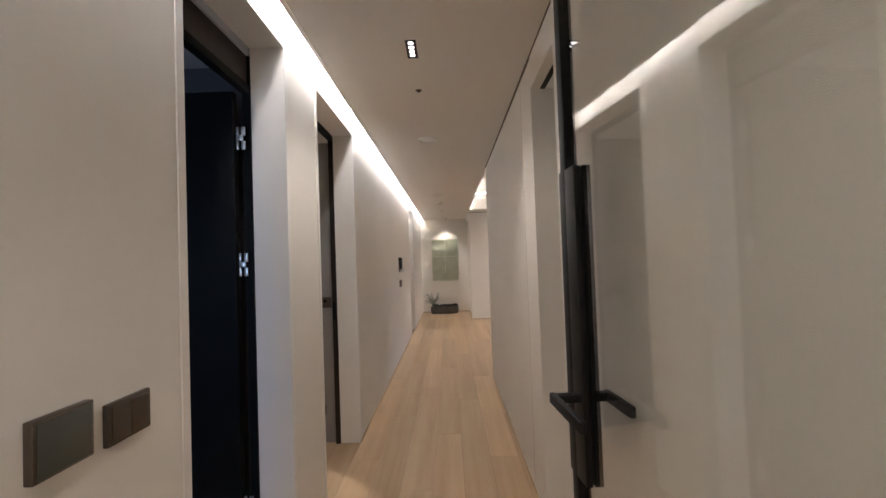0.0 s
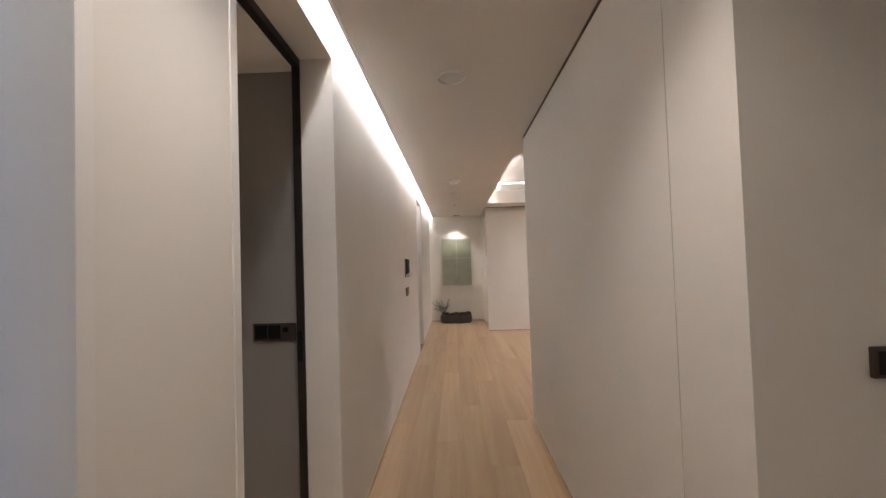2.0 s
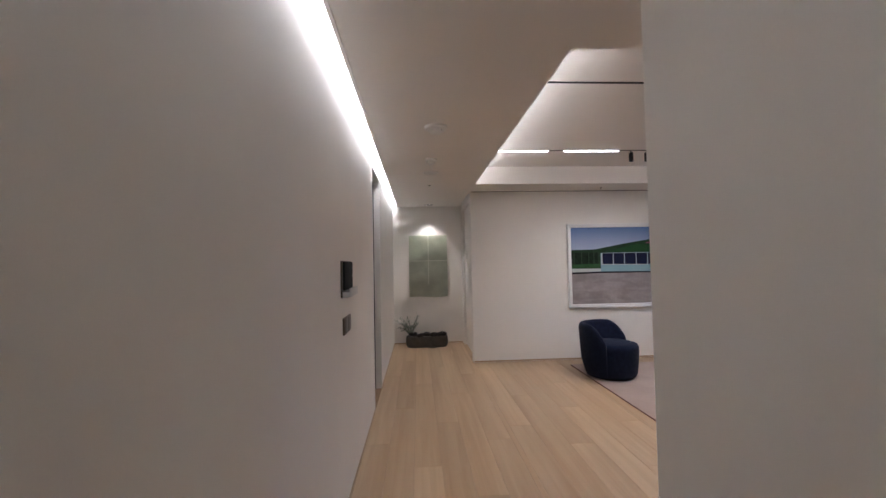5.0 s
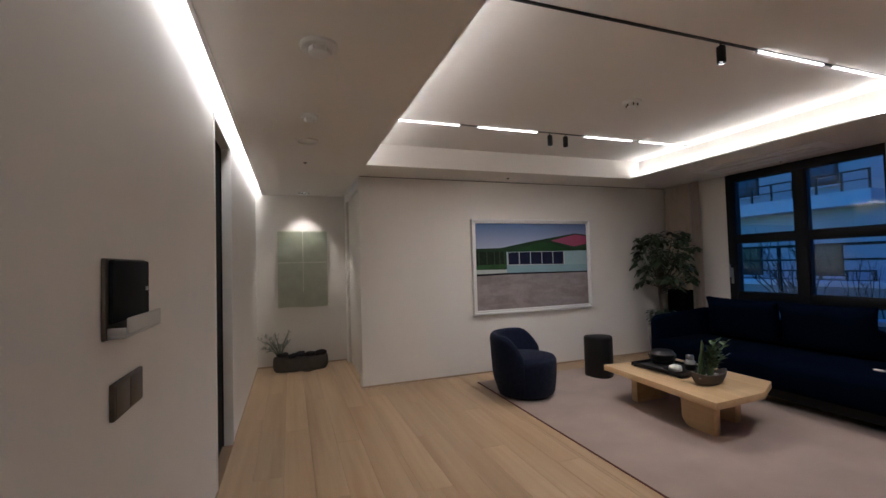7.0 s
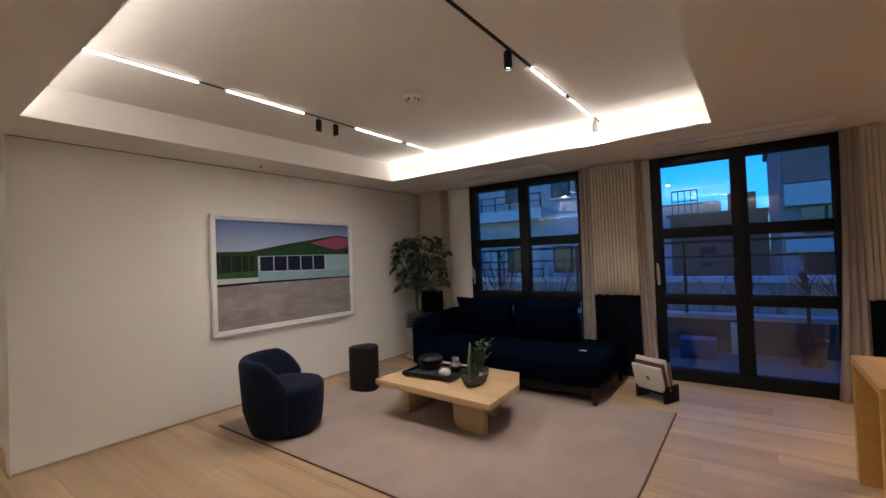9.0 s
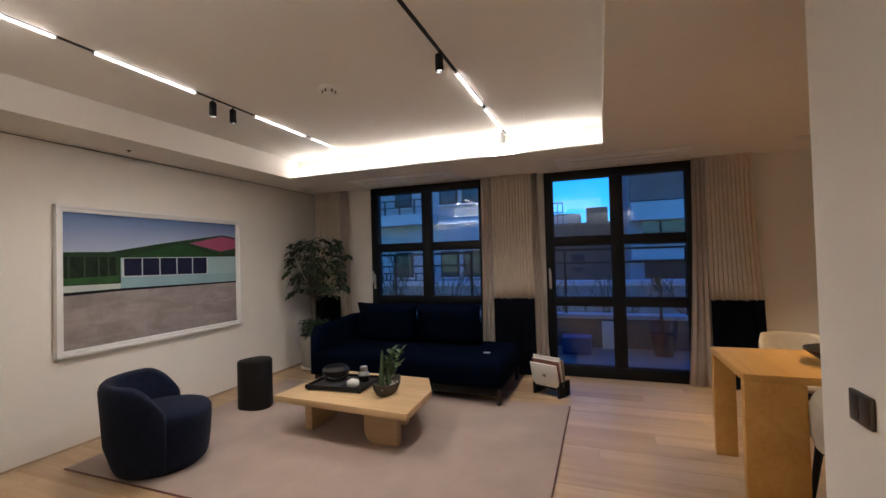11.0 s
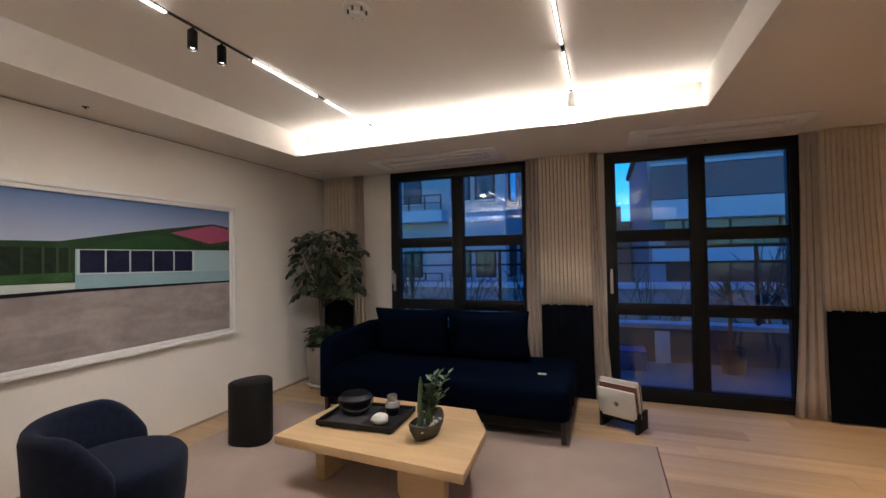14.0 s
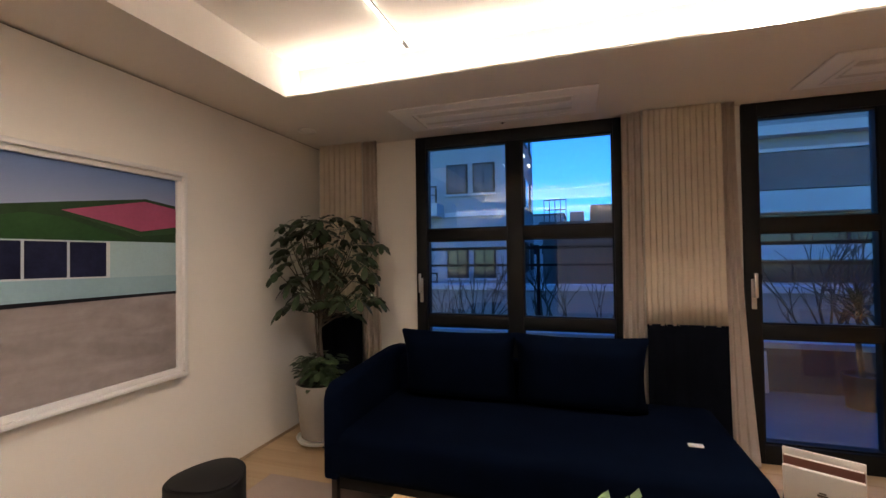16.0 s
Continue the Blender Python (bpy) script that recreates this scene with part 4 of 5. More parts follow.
    l.new(sep.outputs["Z"], rmp.inputs["Value"])
    l.new(rmp.outputs["Result"], ramp.inputs["Fac"])
    l.new(ramp.outputs["Color"], n["Principled BSDF"].inputs["Base Color"])
    n["Principled BSDF"].inputs["Roughness"].default_value = .5
    n["Principled BSDF"].inputs["Specular IOR Level"].default_value = .1
    field("sky_area", [(0, 0), (1, 0), (1, .62), (0, .62)], sky_m, 0)
    field("ground_area", [(0, .58), (1, .58), (1, 1), (0, 1)], streaked("printed_ground"), 1)
    field("roof_area", [(0, .292), (.208, .289), (.468, .217), (.667, .170), (.893, .1185), (1, .138), (1, .345), (.26, .345), (.26, .545), (0, .545)], ink("printed_roof_edge", (.022, .045, .022), .2, 8.0), 1)
    field("gable_area", [(.285, .333), (.345, .305), (.58, .226), (.66, .236), (.83, .318), (.83, .333)], ink("printed_leaf_green", (.021, .058, .021), .18), 2)
    field("pink_area", [(.655, .207), (.890, .132), (1, .154), (1, .250), (.878, .282)], ink("printed_pink", (.31, .068, .135), .10, 6.0), 2)
    field("eave_line", [(.66, .215), (.878, .288), (1, .256), (1, .285), (.878, .306)], ink("printed_eave", (.030, .062, .030), .1), 3)
    field("wall_area", [(.258, .336), (1, .333), (1, .60), (.258, .585)], ink("printed_pale_wall", (.30, .42, .455), .08), 2)
    field("wall_foot", [(.258, .495), (1, .505), (1, .60), (.258, .585)], ink("printed_blue_foot", (.235, .36, .41), .08), 3)
    field("left_glazing", [(0, .325), (.245, .330), (.245, .475), (0, .48)], ink("printed_dark_green", (.014, .022, .014), .5, 14.0), 2)
    field("left_green", [(0, .485), (.25, .478), (.25, .53), (0, .53)], ink("printed_grass_green", (.030, .075, .026), .3, 10.0), 2)
    for u in (.022, .088, .150, .195, .235):
        field("post", [(u, .325), (u + .008, .325), (u + .008, .48), (u, .48)], ink("printed_post", (.034, .055, .030)), 3)
    field("white_kerb", [(0, .535), (.257, .540), (.257, .583), (0, .585)], ink("printed_white", (.46, .50, .48)), 3)
    field("dark_line", [(0, .585), (.258, .580), (1, .590), (1, .604), (.258, .600), (0, .608)], ink("printed_black", (.012, .012, .016)), 4)
    glass_ink = ink("printed_window", (.011, .013, .034), .35, 9.0)
    mull = ink("printed_mullion", (.46, .50, .52))
    field("window_band", [(.264, .336), (.781, .336), (.781, .502), (.264, .491)], mull, 3)
    cuts = (.273, .371, .470, .573, .675, .777)
    for a, b in zip(cuts, cuts[1:]):
        field("printed_pane", [(a, .341), (b - .007, .341), (b - .007, .483 + .012 * (b - .27) / .5), (a, .483 + .012 * (a - .27) / .5)], glass_ink, 4)
    return p


framed_picture()


# ---- raised ceiling: tracks, bars and spots ----
def track(y, segments, spots, label):
    """A slim black rail let into the ceiling, with lit bars and cylinder spots."""
    t = thing("track_light", label, "track light", "ceiling tracks")
    part("rail", boxes((.46, 4.08, y - .011, y + .011, UP - .004, UP + .004)), BLACK_METAL, t)
    for a, b in segments:
        bar = part("light_bar", boxes((a, b, y - .0058, y + .0058, UP - .016, UP - .004), r=.002), BAR_LIGHT, t, "lit white linear bar")
        part("end_cap", boxes((a - .008, a, y - .009, y + .009, UP - .018, UP - .004)), STEEL, t)
        part("end_cap", boxes((b, b + .008, y - .009, y + .009, UP - .018, UP - .004)), STEEL, t)
    for x, aim in spots:
        # Spot by the lit cove takes steel grey for glare on its black body.
        s = part("spot_head", lathe(bmesh.new(), [(0, -.012), (.006, -.012), (.006, -.026), (.022, -.028), (.024, -.034), (.024, -.125), (.021, -.127), (.019, -.112), (0, -.112)], x, y, UP, 24), STEEL if x > 3.5 else BLACK_METAL, t, "cylinder spot coloured grey for glare" if x > 3.5 else "black cylinder spot")
        part("lens", lathe(bmesh.new(), [(0, -.1135), (.0185, -.1135), (.0185, -.1125)], x, y, UP, 20), LENS_LIGHT, s)
        lamp = bpy.data.lights.new("spot_beam", "SPOT")
        lamp.energy, lamp.spot_size, lamp.spot_blend, lamp.shadow_soft_size, lamp.color = SPOT_WATTS * (1.35 if x > 3.5 else .84), radians(165), .8, .03, (1.0, .88, .74)
        new("spot_beam", lamp).matrix_basis = look((x, y, UP - .13), aim)
    return t


track(8.355, ((.55, 1.295), (1.48, 2.102), (2.652, 3.266), (3.364, 3.98)), ((2.25, (2.35, 8.6, 0)), (2.43, (2.7, 8.1, 0))), "black ceiling track with four lit bars and two spots")
track(6.585, ((2.543, 3.165), (3.262, 3.86)), ((2.23, (2.7, 6.9, 0)), (3.93, (3.6, 6.7, 0))), "black ceiling track with two lit bars and two spots")


def ceiling_cassette(y0, y1):
    """A flush white air outlet: panel, rim and a long blade."""
    t = thing("air_conditioner", "flush white air conditioner panel in the ceiling by the window", "air conditioner", "ceiling air conditioners")
    x0, x1 = 4.42, 4.92
    white = bpy.data.materials.get("bright_white_plastic") or material("bright_white_plastic", (0.86, 0.85, 0.83), 0.35, vary=0.02)
    part("panel", boxes((x0, x1, y0, y1, CH - .012, CH), r=.005), white, t)
    part("slot", boxes((x0 + .13, x0 + .19, y0 + .16, y1 - .16, CH - .0135, CH - .012), (x0 + .31, x0 + .36, y0 + .16, y1 - .16, CH - .0135, CH - .012)), material("grey_slot", (0.70, 0.68, 0.65), 0.7), t, "grey air slot")
    part("rim", boxes((x0 + .10, x1 - .06, y0 + .12, y0 + .13, CH - .018, CH - .012), (x0 + .10, x1 - .06, y1 - .13, y1 - .12, CH - .018, CH - .012), (x0 + .10, x0 + .11, y0 + .13, y1 - .13, CH - .018, CH - .012), (x1 - .07, x1 - .06, y0 + .13, y1 - .13, CH - .018, CH - .012)), white, t)
    part("blade", boxes((x0 + .20, x0 + .30, y0 + .16, y1 - .16, CH - .021, CH - .012), r=.003), white, t)
    return t


ceiling_cassette(7.29, 8.645)
ceiling_cassette(4.90, 6.165)


# ---- things on the coffee table ----
TT = .335
IRON = material("cast_iron", (0.007, 0.007, 0.008), 0.36, 0.3, vary=0.3, scale=20, fine=160, bump=0.4)
SLATE = material("slate_mat", (0.035, 0.036, 0.04), 0.6, vary=0.2, scale=20)
tray = thing("tray", "black wooden tray with a raised rim on the coffee table", "tray", at=pose(3.14, 7.88, TT, 0, 0, 3))
part("base", boxes((-.20, .20, -.265, .265, .010, .022), r=.002), BLACK_WOOD, tray)
part("rim", boxes((-.20, .20, -.265, -.250, .022, .042), (-.20, .20, .250, .265, .022, .042), (-.20, -.185, -.25, .25, .022, .042), (.185, .20, -.25, .25, .022, .042), r=.002), BLACK_WOOD, tray)
for _x, _y in ((-.17, -.235), (.17, -.235), (-.17, .235), (.17, .235)):
    part("foot", boxes((_x - .015, _x + .015, _y - .015, _y + .015, 0, .010)), BLACK_WOOD, tray)
mat_ob = thing("slate_mat", "grey slate mat under the iron pot", "mat", at=pose(3.14, 7.98, TT + .022, 0, 0, 3))
part("sheet", boxes((-.16, .15, -.13, .12, 0, .005), r=.001), SLATE, mat_ob)
pot = thing("iron_pot", "lidded black cast iron pot with a bail handle", "pot", at=pose(3.17, 7.99, TT + .027))
part("bowl", lathe(bmesh.new(), [(0, 0), (.07, 0), (.095, .012), (.108, .045), (.108, .075), (.112, .082), (.112, .092), (0, .092)], steps=36), IRON, pot)
part("lid", lathe(bmesh.new(), [(.112, .093), (.114, .100), (.100, .112), (.092, .124), (.088, .128), (0, .130)], steps=36), IRON, pot)
_h = bmesh.new()
tube(_h, [(.078 * math.cos(a) - .098 * math.sin(a), -.088 * math.cos(a) - .085 * math.sin(a), .090 - .048 * math.sin(a)) for a in [math.pi * k / 18 for k in range(19)]], .005, 8)
part("handle", _h, IRON, pot)
jar = thing("glass_jar", "small dark jar with a silver lid on the tray", "jar", at=pose(3.22, 7.735, TT + .022) @ Matrix.Scale(1.18, 4))
part("jar_body", lathe(bmesh.new(), [(0, 0), (.034, 0), (.040, .008), (.042, .045), (.036, .062), (.026, .070), (0, .070)], steps=28), IRON, jar)
part("shoulder", lathe(bmesh.new(), [(.043, .046), (.040, .064), (.028, .076), (0, .076)], steps=28), material("frosted_glass", (0.42, 0.43, 0.44), 0.18, 0.5, vary=.08), jar, "silvered glass shoulder")
part("lid", lathe(bmesh.new(), [(.026, .077), (.028, .080), (.028, .104), (.024, .110), (0, .110)], steps=24), STEEL, jar, "silver lid")
stone = tagged(finish("white_stone", rock(bmesh.new(), 3.04, 7.735, TT + .056, .052, .055, .036, 5), material("white_pebble", (0.70, 0.70, 0.68), 0.7, vary=.06)), "rounded white stone on the black tray", "stone")

SUCC = material("succulent_green", (0.042, 0.080, 0.036), 0.5, vary=0.3, scale=30, random_amount=.25, island=True)
PALE_LEAF = material("pale_leaf_green", (0.12, 0.19, 0.095), 0.5, vary=0.25, random_amount=.2, island=True)
boat = thing("boat_planter", "dark boat-shaped bowl planted with cactus and leaves", "planter", at=pose(3.03, 7.405, TT, 0, 0, -8) @ Matrix.Scale(1.28, 4))
_b = bmesh.new()
_prof = ((.55, 0.0), (.80, .012), (1.0, .045), (1.06, .068), (1.0, .070), (.88, .045))
_rings = []
for _s, _z in _prof:
    _ring = []
    for _k in range(32):
        _a = 6.28318 * _k / 32
        _c, _q = math.cos(_a), math.sin(_a)
        _ring.append(_b.verts.new((.125 * _s * _c, .062 * _s * _q * (1 - .35 * abs(_c) ** 3), _z + .022 * abs(_c) ** 4 * (_z / .07))))
    _rings.append(_ring)
for _p, _q in zip(_rings, _rings[1:]):
    for _k in range(32):
        _b.faces.new((_p[_k], _p[(_k + 1) % 32], _q[(_k + 1) % 32], _q[_k]))
_b.faces.new(_rings[0])
_b.faces.new(_rings[-1])
bmesh.ops.recalc_face_normals(_b, faces=_b.faces[:])
part("bowl", _b, STONE, boat)
_g = bmesh.new()
for _k in range(40):
    rock(_g, _r.uniform(-.10, .09), _r.uniform(-.035, .035), .052, .010, .009, .006, _k)
part("gravel", _g, material("white_gravel", (0.55, 0.54, 0.51), 0.8, vary=.2), boat, "white gravel")
for _k, (_x, _y, _h, _rad) in enumerate(((-.050, .005, .150, .0125), (-.025, .018, .225, .012), (-.012, -.015, .175, .011), (-.075, -.008, .10, .010))):
    _c = bmesh.new()
    _pts = [(_x + .004 * math.sin(j * 1.3 + _k), _y, .05 + _h * j / 6) for j in range(7)]
    tube(_c, _pts, [_rad, _rad * 1.08, _rad * 1.05, _rad, _rad * .95, _rad * .8, _rad * .3], 10)
    part("cactus", _c, SUCC, boat)
for _k in range(9):
    _x, _y = .02 + _r.uniform(-.02, .03), _r.uniform(-.02, .02)
    _dx, _dy, _hh = _r.uniform(-.03, .06), _r.uniform(-.08, .02), _r.uniform(.11, .24)
    _s, _lv = bmesh.new(), bmesh.new()
    _pts = [Vector((_x + _dx * f * f, _y + _dy * f * f, .05 + _hh * f)) for f in (0, .25, .5, .75, 1)]
    tube(_s, _pts, [.004, .0038, .0034, .003, .0015], 6)
    for _j in range(14):
        f = .25 + .75 * _j / 13
        p = Vector((_x + _dx * f * f, _y + _dy * f * f, .05 + _hh * f))
        a = _j * 2.4
        leaf_blade(_lv, p, p + Vector((.044 * math.cos(a), .044 * math.sin(a), .022)), .0150, .4)
    st = part("stem", _s, PALE_LEAF, boat)
    part("leaves", _lv, PALE_LEAF if _k % 2 else SUCC, st)


# ---- sofa tag, magazine stand ----
tagged(finish("white_card", boxes((4.205, 4.235, 6.845, 6.915, .426, .437), r=.004), PLASTIC), "small white card lying on the dark sofa seat", "card")


def magazine_stand():
    """Two black uprights that hold a row of large books and boxes on edge."""
    s = thing("magazine_stand", "low black stand on the floor by the window", "stand", at=pose(4.43, 6.265, 0, 0, 0, -26))
    part("leg", boxes((-.10, .10, -.155, -.130, 0, .15), r=.002), BLACK_WOOD, s)
    part("leg", boxes((-.10, .10, .130, .155, 0, .15), r=.002), BLACK_WOOD, s)
    part("cradle", boxes((-.10, .10, -.130, .130, .075, .095), r=.002), BLACK_WOOD, s)
    return s


magazine_stand()


def album(label, x, w, h, t, colour, tilt, lift=0.0, emblem=False):
    m = pose(4.43, 6.265, 0.096 + lift, 0, 0, -26) @ pose(x, 0, 0.004, 0, tilt, 0)
    a = thing("album", label, "book", "albums in the stand", at=m)
    part("cover", boxes((-t / 2, t / 2, -w / 2, w / 2, 0, h), r=.002), material("album_board", colour, .6, vary=.05), a)
    part("page_block", boxes((-t / 2 + .003, t / 2 - .003, -w / 2 + .004, w / 2 - .004, h, h + .002)), TRIM, a)
    if emblem:
        part("emblem", boxes((-t / 2 - .0015, -t / 2, -.020, .020, h / 2 - .006, h / 2 + .006), (-t / 2 - .0015, -t / 2, -.014, .014, h / 2 + .010, h / 2 + .018), (-t / 2 - .0015, -t / 2, -.014, .014, h / 2 - .018, h / 2 - .010)), BRONZE_PLATE, a, "small dark emblem")
    return a


album("white boxed album leaning out of the black stand", -.085, .30, .235, .020, (.66, .64, .60), -14, 0, True)
album("dark red album standing in the black stand", -.045, .30, .27, .016, (.16, .06, .045), -12)
album("white album standing in the black stand", -.018, .31, .30, .014, (.70, .68, .65), -11)
album("brown album standing in the black stand", .010, .30, .27, .016, (.20, .13, .085), -10)
album("grey album standing in the black stand", .035, .29, .26, .014, (.45, .43, .40), -9)


# ---- umbrella tree ----
LEAF = material("umbrella_tree_leaf", (0.030, 0.050, 0.022), 0.4, vary=0.3, scale=20, random_amount=.35, island=True, spec=.4)
BARK = material("dark_bark", (0.085, 0.068, 0.05), 0.85, vary=.25, scale=30, bump=.5)
SOIL = material("dark_soil", (0.03, 0.022, 0.016), 0.95, vary=.3, scale=40, bump=.6)
POT = material("warm_grey_ceramic", (0.25, 0.225, 0.20), 0.6, vary=.06, scale=8)


def broad_leaf(bm, base, way, length, width, droop):
    """A pointed oval leaf with a rib, hanging a little."""
    way = Vector(way).normalized()
    side = way.cross(Vector((0, 0, 1)))
    side = side.normalized() if side.length > .01 else Vector((1, 0, 0))
    rows = []
    for f, w in ((0, .10), (.30, .62), (.62, 1.0), (.86, .85), (1.0, .22)):
        p = Vector(base) + way * length * f - Vector((0, 0, droop * f * f * length))
        rows.append((bm.verts.new(p + side * width * w + Vector((0, 0, .12 * width * w))), bm.verts.new(p), bm.verts.new(p - side * width * w + Vector((0, 0, .12 * width * w)))))
    for p, q in zip(rows, rows[1:]):
        bm.faces.new((p[0], p[1], q[1], q[0]))
        bm.faces.new((p[1], p[2], q[2], q[1]))


def umbrella_tree(at):
    t = thing("potted_tree", "umbrella tree with glossy hand-shaped leaves in a grey pot", "plant", at=at)
    rnd = random.Random(23)
    p = part("pot", lathe(bmesh.new(), [(0, .055), (.125, .055), (.142, .065), (.165, .25), (.182, .455), (.178, .462), (.166, .458), (.162, .42), (0, .42)], steps=40), POT, t)
    part("soil", lathe(bmesh.new(), [(0, .428), (.10, .430), (.161, .424)], steps=30), SOIL, p)
    part("saucer", lathe(bmesh.new(), [(0, .035), (.165, .035), (.180, .060), (.174, .062), (.160, .045), (0, .045)], steps=40), PLASTIC, t, "white saucer")
    for k in range(4):
        a = .8 + k * 1.5708
        part("castor", lathe(bmesh.new(), [(0, 0), (.016, .004), (.018, .018), (.016, .034), (0, .035)], .12 * math.cos(a), .12 * math.sin(a), 0, 14), BLACK_METAL, t)
    trunk = bmesh.new()
    tube(trunk, [(0, 0, .42), (.012, -.01, .60), (-.006, .0, .80), (.01, .01, 1.0), (-.01, .0, 1.15)], [.017, .015, .014, .013, .010], 10)
    tube(trunk, [(.02, .03, .42), (.03, .035, .60), (.02, .05, .85), (.04, .07, 1.08)], [.010, .009, .009, .006], 8)
    tr = part("trunk", trunk, BARK, t, crease=70)
    crown = bmesh.new()
    limbs = bmesh.new()
    hubs = []
    for k in range(80):
        a, u = rnd.uniform(0, 6.283), rnd.random()
        rad = .42 * math.sqrt(rnd.random()) * (1.0 - .45 * abs(u - .42) ** 1.2)
        hub = Vector((rad * math.cos(a) * .80, rad * math.sin(a) * 1.12 - .07, .99 + .74 * u))
        if hub.y > .24 or hub.x > .34:
            continue
        hubs.append(hub)
    for hub in hubs:
        start = Vector((0, 0, .85 + .25 * rnd.random()))
        if rnd.random() < .75:
            tube(limbs, [start, start.lerp(hub, .55) + Vector((0, 0, -.03)), hub], [.006, .004, .002], 5)
        n = rnd.choice((6, 7, 8, 8))
        turn = rnd.uniform(0, 6.28)
        lean = Vector((hub.x * 2.2 + rnd.uniform(-.3, .3), (hub.y + .07) * 2.2 + rnd.uniform(-.3, .3), .75)).normalized()
        for j in range(n):
            b = turn + 6.283 * j / n
            way = Vector((math.cos(b), math.sin(b), -.15 + rnd.uniform(-.2, .15)))
            way -= lean * way.dot(lean) * .9
            broad_leaf(crown, hub + way.normalized() * .012, way, rnd.uniform(.078, .120), rnd.uniform(.021, .030), rnd.uniform(.1, .55))
    part("twigwork", limbs, BARK, tr)
    part("crown", crown, LEAF, t, crease=80)
    low = bmesh.new()
    for k in range(260):
        a = rnd.uniform(0, 6.283)
        rad = .02 + .13 * rnd.random()
        base = Vector((rad * math.cos(a), rad * math.sin(a), .46 + .20 * rnd.random()))
        way = Vector((math.cos(a), math.sin(a), rnd.uniform(-.2, .5)))
        broad_leaf(low, base, way, rnd.uniform(.06, .095), rnd.uniform(.018, .027), .4)
    part("undergrowth", low, LEAF, t, crease=80)
    return t


umbrella_tree(pose(4.60, 9.315, 0))


def arching_plant(at):
    """A floor pot whose long-stalked broad leaves arch outwards."""
    t = thing("potted_plant", "dark green plant with arching leaves on the pantry floor", "plant", at=at)
    rnd = random.Random(31)
    p = part("pot", lathe(bmesh.new(), [(0, 0), (.10, 0), (.115, .01), (.145, .34), (.138, .345), (.130, .31), (0, .31)], steps=32), POT, t)
    part("soil", lathe(bmesh.new(), [(0, .316), (.129, .312)], steps=24), SOIL, p)
    stalks, blades = bmesh.new(), bmesh.new()
    for k in range(18):
        a = 6.283 * k / 18 + rnd.uniform(-.2, .2)
        reach, rise = rnd.uniform(.12, .25), rnd.uniform(.75, 1.10)
        d = Vector((math.cos(a), math.sin(a), 0))
        top = d * reach + Vector((0, 0, rise))
        tube(stalks, [(0, 0, .31), d * reach * .35 + Vector((0, 0, .31 + (rise - .31) * .65)), top], [.006, .005, .003], 6)
        broad_leaf(blades, top, d + Vector((0, 0, -.15)), rnd.uniform(.16, .22), rnd.uniform(.035, .05), .55)
    part("stalks", stalks, LEAF, t)
    part("leaves", blades, LEAF, t, crease=80)
    return t


arching_plant(pose(-3.50, 4.94, 0))


# ---- dining corner ----
DINING_OAK = wood("honey_oak_table", (0.47, 0.245, 0.060), (0.60, 0.345, 0.100), "X", .45, 34.0, .04)
dining = thing("dining_table", "honey oak dining table on broad slab legs", "dining table")
part("tabletop", boxes((2.72, 3.46, 2.95, 5.035, .698, .740), r=.003), DINING_OAK, dining)
for _x0, _x1, _y0, _y1 in ((2.72, 2.78, 4.745, 5.035), (3.40, 3.46, 4.90, 5.035), (2.72, 2.78, 2.95, 3.24), (3.40, 3.46, 2.95, 3.08)):
    part("leg", boxes((_x0 + .002, _x1 - .002, _y0 + .002, _y1 - .002, 0, .698), r=.003), DINING_OAK, dining)
BEIGE = material("beige_upholstery", (0.56, 0.50, 0.40), 0.9, vary=.08, scale=16, fine=380, bump=.35, spec=.15, sheen=.1)


def dining_chair(at, label):
    """A padded shell with a low wrapping back on four dark legs."""
    c = thing("dining_chair", label, "chair", "chairs at the dining table", at=at)
    part("seat", boxes((-.23, .23, -.24, .24, .38, .46), r=.035), BEIGE, c, crease=60)
    b = bmesh.new()
    rings = []
    for i in range(25):
        u = i / 24
        a = radians(70 + 220 * u)
        rise = 1 - abs(2 * u - 1)
        top = .50 + .27 * min(1, rise * 2.0) ** .6
        ring = []
        for r, z in ((.245, .36), (.262, .44), (.275, top - .03), (.268, top), (.245, top + .004), (.226, top - .02), (.214, .46), (.20, .36)):
            ring.append(b.verts.new((r * math.cos(a), r * math.sin(a) * 1.02, z)))
        rings.append(ring)
    for p, q in zip(rings, rings[1:]):
        for k in range(8):
            b.faces.new((p[k], p[(k + 1) % 8], q[(k + 1) % 8], q[k]))
    b.faces.new(rings[0])
    b.faces.new(rings[-1])
    bmesh.ops.recalc_face_normals(b, faces=b.faces[:])
    part("backrest", b, BEIGE, c, crease=60)
    part("seat_frame", lathe(bmesh.new(), [(0, .335), (.205, .335), (.238, .345), (.248, .366), (.20, .38), (0, .38)], 0, 0, 0, 32), BLACK_WOOD, c, "dark wooden seat rail")
    for x, y in ((-.17, -.17), (.17, -.17), (-.17, .17), (.17, .17)):
        l = bmesh.new()
        tube(l, [(x, y, .36), (x * 1.22, y * 1.22, 0)], [.022, .013], 10)
        part("leg", l, BLACK_WOOD, c, "tapered black leg")
    return c


dining_chair(pose(3.93, 4.37, 0, 0, 0, 180) @ Matrix.Diagonal((.9, .83, .97, 1)), "beige upholstered dining chair with black legs by the wall")
dining_chair(pose(2.70, 4.47, 0, 0, 0, 4) @ Matrix.Diagonal((1, 1, 1.03, 1)), "beige upholstered dining chair pushed up to the table")
